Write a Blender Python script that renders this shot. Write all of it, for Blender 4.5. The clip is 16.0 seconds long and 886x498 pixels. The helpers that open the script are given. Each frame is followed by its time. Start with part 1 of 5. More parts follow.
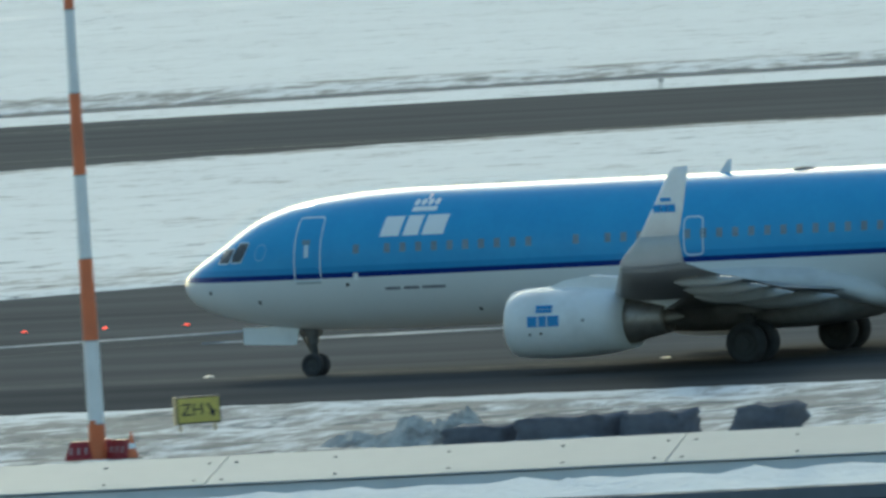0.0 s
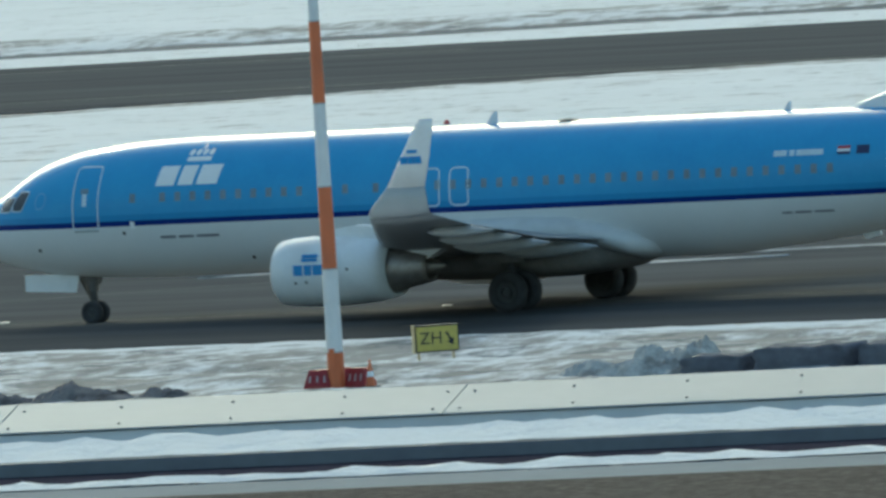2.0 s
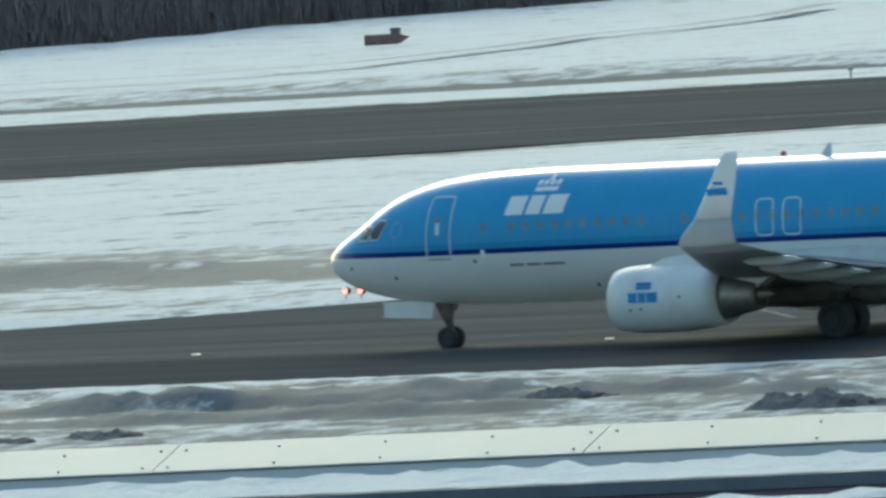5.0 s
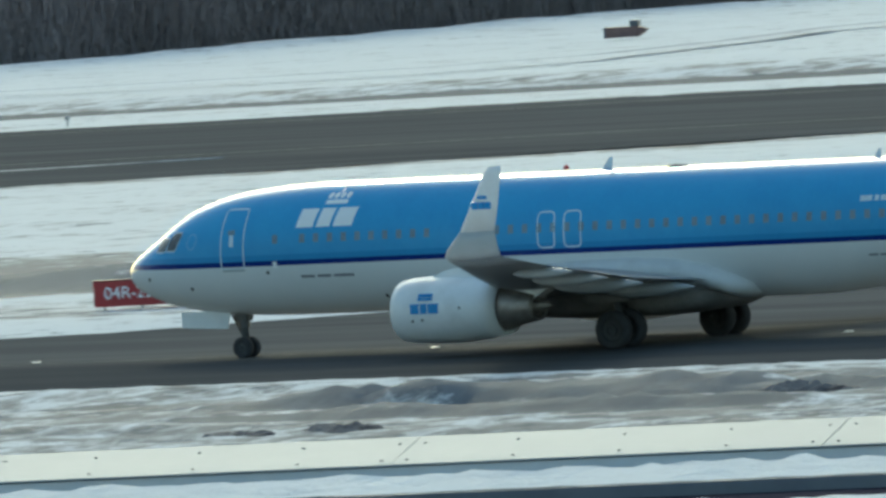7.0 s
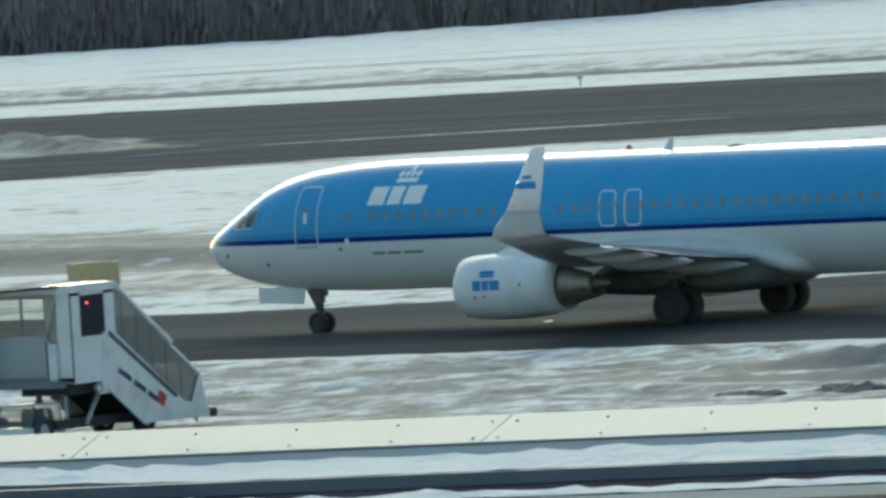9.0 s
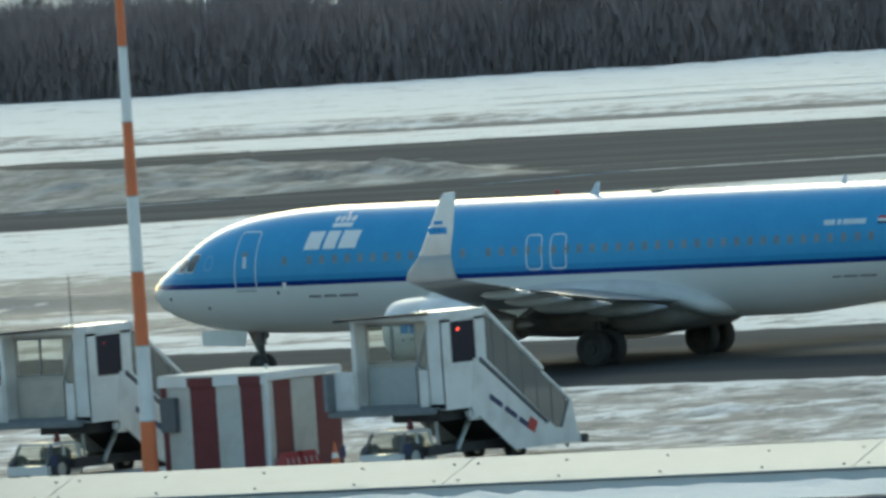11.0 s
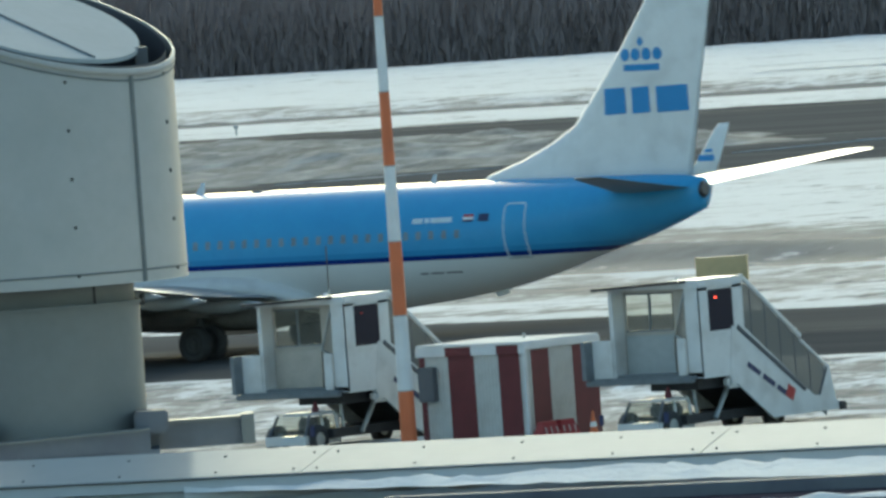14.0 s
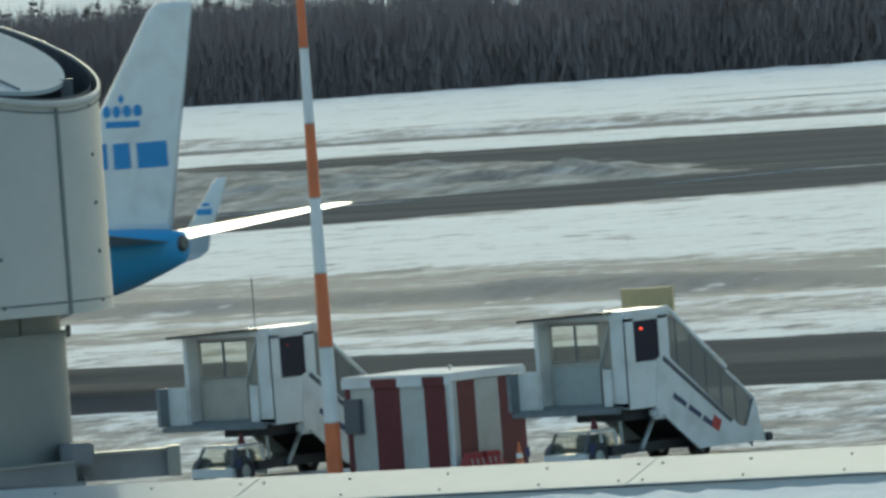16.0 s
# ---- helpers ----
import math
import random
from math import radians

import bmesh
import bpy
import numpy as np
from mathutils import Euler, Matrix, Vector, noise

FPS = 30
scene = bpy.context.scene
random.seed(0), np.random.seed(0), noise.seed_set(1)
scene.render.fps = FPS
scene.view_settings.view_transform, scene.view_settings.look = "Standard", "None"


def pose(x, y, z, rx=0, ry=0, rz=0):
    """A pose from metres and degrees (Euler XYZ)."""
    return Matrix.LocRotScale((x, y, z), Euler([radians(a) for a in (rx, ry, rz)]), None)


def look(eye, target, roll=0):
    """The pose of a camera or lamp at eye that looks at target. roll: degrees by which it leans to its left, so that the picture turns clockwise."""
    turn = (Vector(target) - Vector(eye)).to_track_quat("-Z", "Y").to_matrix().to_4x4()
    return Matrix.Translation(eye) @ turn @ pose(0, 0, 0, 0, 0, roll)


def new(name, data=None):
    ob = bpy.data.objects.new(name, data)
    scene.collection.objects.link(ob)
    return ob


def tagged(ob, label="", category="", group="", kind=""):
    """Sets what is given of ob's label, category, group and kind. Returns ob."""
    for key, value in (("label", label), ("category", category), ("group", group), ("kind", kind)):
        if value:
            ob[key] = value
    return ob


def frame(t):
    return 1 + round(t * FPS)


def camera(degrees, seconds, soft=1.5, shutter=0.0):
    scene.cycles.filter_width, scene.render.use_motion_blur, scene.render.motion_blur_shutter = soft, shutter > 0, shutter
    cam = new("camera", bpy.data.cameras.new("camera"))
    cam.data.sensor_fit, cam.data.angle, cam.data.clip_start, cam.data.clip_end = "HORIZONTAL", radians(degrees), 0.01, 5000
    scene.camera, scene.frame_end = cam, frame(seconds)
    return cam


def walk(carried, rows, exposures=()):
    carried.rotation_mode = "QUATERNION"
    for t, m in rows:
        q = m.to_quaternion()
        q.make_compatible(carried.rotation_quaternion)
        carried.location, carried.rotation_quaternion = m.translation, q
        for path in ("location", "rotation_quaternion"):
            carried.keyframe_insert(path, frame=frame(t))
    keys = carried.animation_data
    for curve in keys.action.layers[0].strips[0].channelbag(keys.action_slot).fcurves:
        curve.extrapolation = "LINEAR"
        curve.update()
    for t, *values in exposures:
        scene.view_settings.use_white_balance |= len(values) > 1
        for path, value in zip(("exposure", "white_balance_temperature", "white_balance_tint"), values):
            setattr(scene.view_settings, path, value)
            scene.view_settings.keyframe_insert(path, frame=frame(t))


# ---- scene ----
EYE = (0.0, 0.0, 18.75)


def aim(heading, tilt, lean):
    """Camera pose: heading to the right of north, tilt up and lean, in degrees."""
    a, b = radians(heading), radians(tilt)
    way = Vector((math.sin(a) * math.cos(b), math.cos(a) * math.cos(b), math.sin(b)))
    return look(EYE, Vector(EYE) + way * 100, -lean)


cam = camera(3.287, 16.0, soft=3.0, shutter=0.3)
walk(cam, [
    (0.0, aim(-28.346, -1.982, 3.729)),
    (0.5, aim(-28.811, -2.034, 3.311)),
    (1.0, aim(-28.876, -2.076, 3.645)),
    (1.5, aim(-29.004, -2.121, 3.483)),
    (2.0, aim(-29.248, -2.189, 3.608)),
    (2.5, aim(-29.592, -2.216, 3.502)),
    (3.0, aim(-30.531, -2.150, 3.632)),
    (3.5, aim(-31.062, -2.105, 3.480)),
    (4.0, aim(-32.320, -2.011, 3.543)),
    (4.2, aim(-32.946, -1.910, 3.690)),
    (6.3, aim(-33.177, -1.985, 3.817)),
    (6.5, aim(-33.488, -1.966, 4.105)),
    (7.0, aim(-33.965, -1.917, 3.731)),
    (7.5, aim(-34.317, -1.932, 3.770)),
    (8.0, aim(-34.705, -1.904, 3.767)),
    (8.2, aim(-35.020, -1.877, 3.658)),
    (10.3, aim(-36.632, -2.016, 3.820)),
    (10.5, aim(-36.801, -1.986, 3.753)),
    (11.0, aim(-37.240, -1.761, 3.821)),
    (11.5, aim(-37.607, -1.773, 3.758)),
    (12.0, aim(-38.153, -1.770, 3.949)),
    (12.5, aim(-38.544, -1.777, 3.691)),
    (13.0, aim(-38.541, -1.848, 3.766)),
    (13.5, aim(-38.390, -1.845, 3.721)),
    (14.0, aim(-38.201, -1.810, 4.137)),
    (14.5, aim(-38.135, -1.812, 3.832)),
    (15.0, aim(-38.073, -1.812, 4.207)),
    (15.5, aim(-38.038, -1.806, 4.042)),
    (16.0, aim(-37.917, -1.713, 4.241)),
], exposures=[(0.0, 0.04, 6130, -12), (1.5, 0.08, 6150, -12), (3.5, 0.15, 6180, -12), (7.0, 0.11, 6250, -12), (11.0, 0.18, 6520, -11), (12.0, 0.2, 6520, -11), (13.3, 0.28, 6480, -11), (14.7, 0.22, 6480, -11), (16.0, 0.03, 6480, -11)])

# ---- world and sun ----
SUN_HEADING, SUN_HEIGHT = -38.0, 25.0   # degrees to the right of north; above the horizon
world = bpy.data.worlds.new("world")
scene.world = world
world.use_nodes = True
wn = world.node_tree
sky = wn.nodes.new("ShaderNodeTexSky")
sky.sky_type, sky.sun_disc = "NISHITA", False
sky.sun_elevation, sky.sun_rotation = radians(SUN_HEIGHT), radians(SUN_HEADING)
sky.air_density, sky.dust_density = 1.0, 2.4
back = wn.nodes["Background"]
wn.links.new(sky.outputs[0], back.inputs[0])
back.inputs[1].default_value = 0.20
sun = new("sun", bpy.data.lights.new("sun", "SUN"))
sun.data.energy, sun.data.angle, sun.data.color = 0.6, radians(1.5), (1.0, 0.95, 0.87)
_a, _b = radians(SUN_HEADING), radians(SUN_HEIGHT)
sun.matrix_world = look((0, 0, 200), (-math.sin(_a) * math.cos(_b) * 50, -math.cos(_a) * math.cos(_b) * 50, 200 - math.sin(_b) * 50))


# ---- materials ----
def mat(name, color, rough=0.5, metal=0.0, vary=0.12, scale=4.0, bump=0.0, bump_scale=40.0, spec=0.5, coords="Object", stretch=(1, 1, 1), dirt=None, dirt_amount=0.3, dirt_scale=1.0):
    """A surface with colour variation at two scales, grime and fine relief."""
    m = bpy.data.materials.new(name)
    m.use_nodes = True
    nt = m.node_tree
    b = nt.nodes["Principled BSDF"]
    b.inputs["Roughness"].default_value, b.inputs["Metallic"].default_value = rough, metal
    b.inputs["Specular IOR Level"].default_value = spec
    tc = nt.nodes.new("ShaderNodeTexCoord")
    mp = nt.nodes.new("ShaderNodeMapping")
    mp.inputs["Scale"].default_value = stretch
    nt.links.new(tc.outputs[coords], mp.inputs[0])

    def noise_tex(s, detail=6.0):
        n = nt.nodes.new("ShaderNodeTexNoise")
        n.inputs["Scale"].default_value, n.inputs["Detail"].default_value = s, detail
        nt.links.new(mp.outputs[0], n.inputs["Vector"])
        return n

    def mix(kind, fac, a, c):
        x = nt.nodes.new("ShaderNodeMix")
        x.data_type, x.blend_type = "RGBA", kind
        for sock, v in ((x.inputs[0], fac), (x.inputs[6], a), (x.inputs[7], c)):
            if isinstance(v, bpy.types.NodeSocket):
                nt.links.new(v, sock)
            else:
                sock.default_value = v
        return x.outputs[2]

    def ramp(src, lo, hi):
        r = nt.nodes.new("ShaderNodeMapRange")
        r.inputs[1].default_value, r.inputs[2].default_value = lo, hi
        nt.links.new(src, r.inputs[0])
        return r.outputs[0]

    col = (*color, 1)
    dark = tuple(c * (1 - vary) for c in color) + (1,)
    light = tuple(min(1, c * (1 + vary)) for c in color) + (1,)
    c = mix("MIX", ramp(noise_tex(scale).outputs[0], 0.3, 0.7), dark, light)
    c = mix("MIX", 0.35, c, mix("MIX", ramp(noise_tex(scale * 9, 3).outputs[0], 0.3, 0.7), dark, light))
    if dirt:
        f = ramp(noise_tex(dirt_scale, 8).outputs[0], 0.48, 0.72)
        k = nt.nodes.new("ShaderNodeMath")
        k.operation = "MULTIPLY"
        k.inputs[1].default_value = dirt_amount
        nt.links.new(f, k.inputs[0])
        c = mix("MIX", k.outputs[0], c, (*dirt, 1))
    nt.links.new(c, b.inputs["Base Color"])
    if bump:
        bp = nt.nodes.new("ShaderNodeBump")
        bp.inputs["Strength"].default_value, bp.inputs["Distance"].default_value = min(1.0, bump), 0.05
        nt.links.new(noise_tex(bump_scale).outputs[0], bp.inputs["Height"])
        nt.links.new(bp.outputs[0], b.inputs["Normal"])
    return m


def glow(name, color, strength):
    m = mat(name, color, 0.4)
    b = m.node_tree.nodes["Principled BSDF"]
    b.inputs["Emission Color"].default_value, b.inputs["Emission Strength"].default_value = (*color, 1), strength
    return m


def fuselage_paint():
    """Light blue above, a navy line, light grey belly: split by height above the wheels."""
    m = mat("fuselage_paint", (0.5, 0.5, 0.5), 0.1, vary=0.08, scale=0.8, spec=0.15, bump=0.02, bump_scale=1.2)
    nt = m.node_tree
    b = nt.nodes["Principled BSDF"]
    b.inputs["Coat Weight"].default_value, b.inputs["Coat Roughness"].default_value = 0.02, 0.05
    tc = nt.nodes.new("ShaderNodeTexCoord")
    sep = nt.nodes.new("ShaderNodeSeparateXYZ")
    nt.links.new(tc.outputs["Object"], sep.inputs[0])
    mr = nt.nodes.new("ShaderNodeMapRange")
    mr.inputs[1].default_value, mr.inputs[2].default_value = 1.0, 6.0
    nt.links.new(sep.outputs["Z"], mr.inputs[0])
    cr = nt.nodes.new("ShaderNodeValToRGB")
    cr.color_ramp.interpolation = "CONSTANT"
    e = cr.color_ramp.elements
    e[0].position, e[0].color = 0.0, (0.74, 0.755, 0.76, 1)
    e[1].position, e[1].color = (2.86 - 1) / 5, (0.012, 0.035, 0.20, 1)
    for z, c in ((3.02, (0.06, 0.28, 0.56, 1)), (3.2, (0.08, 0.345, 0.64, 1))):
        n = e.new((z - 1) / 5)
        n.color = c
    nt.links.new(mr.outputs[0], cr.inputs[0])
    old = b.inputs["Base Color"].links[0].from_socket
    x = nt.nodes.new("ShaderNodeMix")
    x.data_type, x.blend_type = "RGBA", "OVERLAY"
    x.inputs[0].default_value = 1.0
    nt.links.new(cr.outputs[0], x.inputs[6])
    nt.links.new(old, x.inputs[7])
    nt.links.new(x.outputs[2], b.inputs["Base Color"])
    return m


FUSELAGE = fuselage_paint()
WHITE = mat("white_paint", (0.80, 0.81, 0.815), 0.3, vary=0.05, scale=1.5, dirt=(0.35, 0.34, 0.32), dirt_amount=0.25)
GREY_WING = mat("wing_grey", (0.27, 0.28, 0.285), 0.4, vary=0.15, scale=1.0, dirt=(0.12, 0.12, 0.12), dirt_amount=0.4)
DARK_METAL = mat("dark_metal", (0.10, 0.10, 0.105), 0.4, 0.7, vary=0.3)
NOZZLE = mat("nozzle_metal", (0.33, 0.30, 0.275), 0.5, 0.7, vary=0.3)
RUBBER = mat("rubber", (0.045, 0.045, 0.048), 0.85, vary=0.3)
STRUT = mat("strut_paint", (0.06, 0.062, 0.065), 0.65, 0.1)
GLASS_DARK = mat("dark_glass", (0.03, 0.035, 0.04), 0.06)
# cabin panes: what they reflect is put into this muted tone
PANE_REFLECT = mat("pane_reflection", (0.17, 0.24, 0.30), 0.3, vary=0.3, scale=1.5)
SILVER_LINE = mat("pale_line", (0.62, 0.72, 0.80), 0.4)
LOGO_WHITE = mat("logo_white", (0.85, 0.86, 0.87), 0.35, vary=0.03)
LOGO_BLUE = mat("logo_blue", (0.03, 0.26, 0.60), 0.35, vary=0.05)
FAINT = mat("faint_lettering", (0.20, 0.20, 0.23), 0.4)
EMBLEM_PALE = mat("emblem_pale", (0.22, 0.46, 0.70), 0.3)
NAVY = mat("navy_paint", (0.02, 0.03, 0.10), 0.4)
RED = mat("red_paint", (0.45, 0.03, 0.03), 0.5)
ORANGE = mat("mast_orange", (0.62, 0.16, 0.06), 0.55, vary=0.1, scale=2, dirt=(0.3, 0.1, 0.06), dirt_amount=0.5)
MAST_WHITE = mat("mast_white", (0.70, 0.71, 0.72), 0.55, vary=0.06, scale=2, dirt=(0.4, 0.4, 0.4), dirt_amount=0.4)
MAROON = mat("maroon_paint", (0.12, 0.018, 0.024), 0.55, vary=0.2, scale=2)
YELLOW = mat("sign_yellow", (0.52, 0.43, 0.10), 0.5, dirt=(0.3, 0.25, 0.1), dirt_amount=0.4, dirt_scale=5)
BLACK = mat("black_paint", (0.015, 0.015, 0.015), 0.5)
STEEL = mat("galvanised_steel", (0.42, 0.45, 0.46), 0.45, 0.5, vary=0.12, scale=3, dirt=(0.25, 0.26, 0.26), dirt_amount=0.4)


# ---- mesh helpers ----
def link(name, bm, material, parent=None, label="", smooth=False):
    me = bpy.data.meshes.new(name)
    bmesh.ops.recalc_face_normals(bm, faces=bm.faces)
    bm.to_mesh(me)
    bm.free()
    for m in material if isinstance(material, (list, tuple)) else (material,):
        me.materials.append(m)
    if smooth:
        for p in me.polygons:
            p.use_smooth = True
    ob = new(name, me)
    ob.parent = parent
    if label:
        ob["label"] = label
    return ob


def part(name, bm, material, parent, label="", smooth=False):
    return link(name, bm, material, parent, label, smooth)


def thing(name, m, label, category, group="", kind=""):
    ob = new(name)
    ob.matrix_world = m
    return tagged(ob, label, category, group, kind)


def box(size, at=(0, 0, 0), turn=(0, 0, 0), bevel=0.0, bm=None):
    bm = bm or bmesh.new()
    r = bmesh.ops.create_cube(bm, size=1.0)
    m = pose(*at, *turn) @ Matrix.Diagonal((*size, 1))
    bmesh.ops.transform(bm, matrix=m, verts=r["verts"])
    if bevel:
        es = list({e for v in r["verts"] for e in v.link_edges})
        bmesh.ops.bevel(bm, geom=es, offset=bevel, segments=2, affect="EDGES")
    return bm


def rod(a, b, r, r2=None, seg=12, bm=None, caps=True):
    bm = bm or bmesh.new()
    a, b = Vector(a), Vector(b)
    c = bmesh.ops.create_cone(bm, cap_ends=caps, segments=seg, radius1=r, radius2=r if r2 is None else r2, depth=(b - a).length)
    q = (b - a).to_track_quat("Z", "Y").to_matrix().to_4x4()
    bmesh.ops.transform(bm, matrix=Matrix.Translation((a + b) / 2) @ q, verts=c["verts"])
    return bm


def loft(rings, close=True, caps=True, bm=None):
    """Skin over rings of points, each ring with the same count."""
    bm = bm or bmesh.new()
    vs = [[bm.verts.new(p) for p in ring] for ring in rings]
    n = len(vs[0])
    for a, b in zip(vs, vs[1:]):
        for i in range(n if close else n - 1):
            j = (i + 1) % n
            bm.faces.new((a[i], a[j], b[j], b[i]))
    if caps:
        bm.faces.new(vs[0][::-1])
        bm.faces.new(vs[-1])
    return bm


def spun(profile, at=(0, 0, 0), axis="X", seg=40, bm=None):
    """Surface of revolution from (along, radius) pairs."""
    rings = []
    for s, r in profile:
        ring = []
        for i in range(seg):
            a = 2 * math.pi * i / seg
            c, d = r * math.cos(a), r * math.sin(a)
            p = {"X": (s, c, d), "Y": (c, s, d), "Z": (c, d, s)}[axis]
            ring.append(Vector(p) + Vector(at))
        rings.append(ring)
    return loft(rings, caps=False, bm=bm)


def plate(points, thick, axis="Y", bm=None):
    """A flat outline in the plane across an axis, given thickness along it, centred."""
    bm = bm or bmesh.new()
    rings = []
    for s in (-thick / 2, thick / 2):
        ring = []
        for a, b, *c in points:
            base = c[0] if c else 0.0
            ring.append({"X": (base + s, a, b), "Y": (a, base + s, b), "Z": (a, b, base + s)}[axis])
        rings.append(ring)
    return loft(rings, bm=bm)


# ---- ground ----
TAXI_NEAR, TAXI_FAR = 372.0, 404.0
FAR_EDGE = ((-2000, 404), (-300, 404), (-288, 408), (-272, 428), (-256, 456), (-180, 470), (2000, 480))
RUN_NEAR = ((-2000, 190), (-900, 405), (-430, 521), (-421, 527), (-413, 535), (-400, 545), (-394, 550), (-362, 572), (-313, 600), (-280, 606), (2000, 1086))
RUN_FAR = ((-2000, 300), (-501, 621), (-484, 625.5), (-462, 630), (-430, 638), (-400, 645.5), (-356, 656.5), (-336, 662), (2000, 1165))
WOOD_EDGE = ((-2500, 480), (-700, 722), (-596, 731), (-575, 731), (-560, 737), (-547, 745), (-539, 759), (-535, 785), (-532, 812), (-527, 828), (-516, 880), (-495, 1000), (-400, 2200))


def line_y(line, x):
    return np.interp(x, [p[0] for p in line], [p[1] for p in line])


def run_far(x):
    return line_y(RUN_FAR, x)


def rough_noise(x, y, s, sx=1.0, seed=0.0):
    return noise.fractal(Vector((x * s * sx, y * s, seed)), 1.0, 2.0, 4)


# low ploughed ridges on the near verge: middle, half length, half depth, height
MOUNDS = ((-237, 356.5, 8.5, 2.4, 0.5), (-231, 355.0, 4.5, 1.7, 0.4), (-224, 355.5, 4.2, 1.6, 0.5), (-219.5, 354.0, 2.5, 1.3, 0.4), (-243, 355, 5, 1.5, 0.35), (-238, 350, 9, 1.2, 0.3), (-228, 349.5, 5, 1.0, 0.3), (-258, 352, 6, 1.5, 0.3), (-272, 356, 8, 1.6, 0.3))


def ground_height(x, y):
    """Snow lies a little proud of the pavements; the land falls off behind the snow crest before the wood."""
    w = y - 0.215 * (x + 332)
    paved = (TAXI_NEAR < y < line_y(FAR_EDGE, x)) or (line_y(RUN_NEAR, x) < y < run_far(x))
    if paved:
        return -0.05
    z = 0.05
    if y <= 300:
        return 0.05
    if y < TAXI_NEAR:
        d = TAXI_NEAR - y
        z += min(1, d / 4) * (0.10 + 0.14 * rough_noise(x, y, 0.35, 0.4)) + 0.05 * rough_noise(x, y, 1.6, 0.5, 5.0)
        for cx, cy, lx, ly, hh in MOUNDS:
            q = 1 - ((x - cx) / lx) ** 2 - ((y - cy) / ly) ** 2
            if q > 0:
                z += hh * q ** 0.5 * (0.7 + 0.5 * rough_noise(x, y, 0.5, 0.6, 2.0) + 0.45 * rough_noise(x, y, 1.7, 0.8, 2.5))
    elif y < 520:
        d = y - line_y(FAR_EDGE, x)
        z += 0.12 * min(1, d / 5) + 0.12 * rough_noise(x, y, 0.12, 0.35, 1.0) * min(1, d / 4)
        z += 0.4 * math.exp(-((y - 446 - 2.5 * rough_noise(x, 0, 0.05, 1.0, 6.0)) / 3.2) ** 2) * (0.9 + 0.9 * rough_noise(x, y, 0.22, 0.3, 7.0))
        z -= 0.15 * math.exp(-((y - 440) / 3.5) ** 2)
    else:
        z += 0.12 * rough_noise(x, y, 0.04, 0.3, 4.0)
        z += 0.55 * math.exp(-((w - 694) / 9) ** 2) - 0.25 * math.exp(-((w - 682.5) / 1.6) ** 2)
        over = y - line_y(WOOD_EDGE, x)
        if over > 0:
            z -= min(7.0, over * 0.25)
        else:
            z += 0.5 * math.exp(over / 25)
    return z


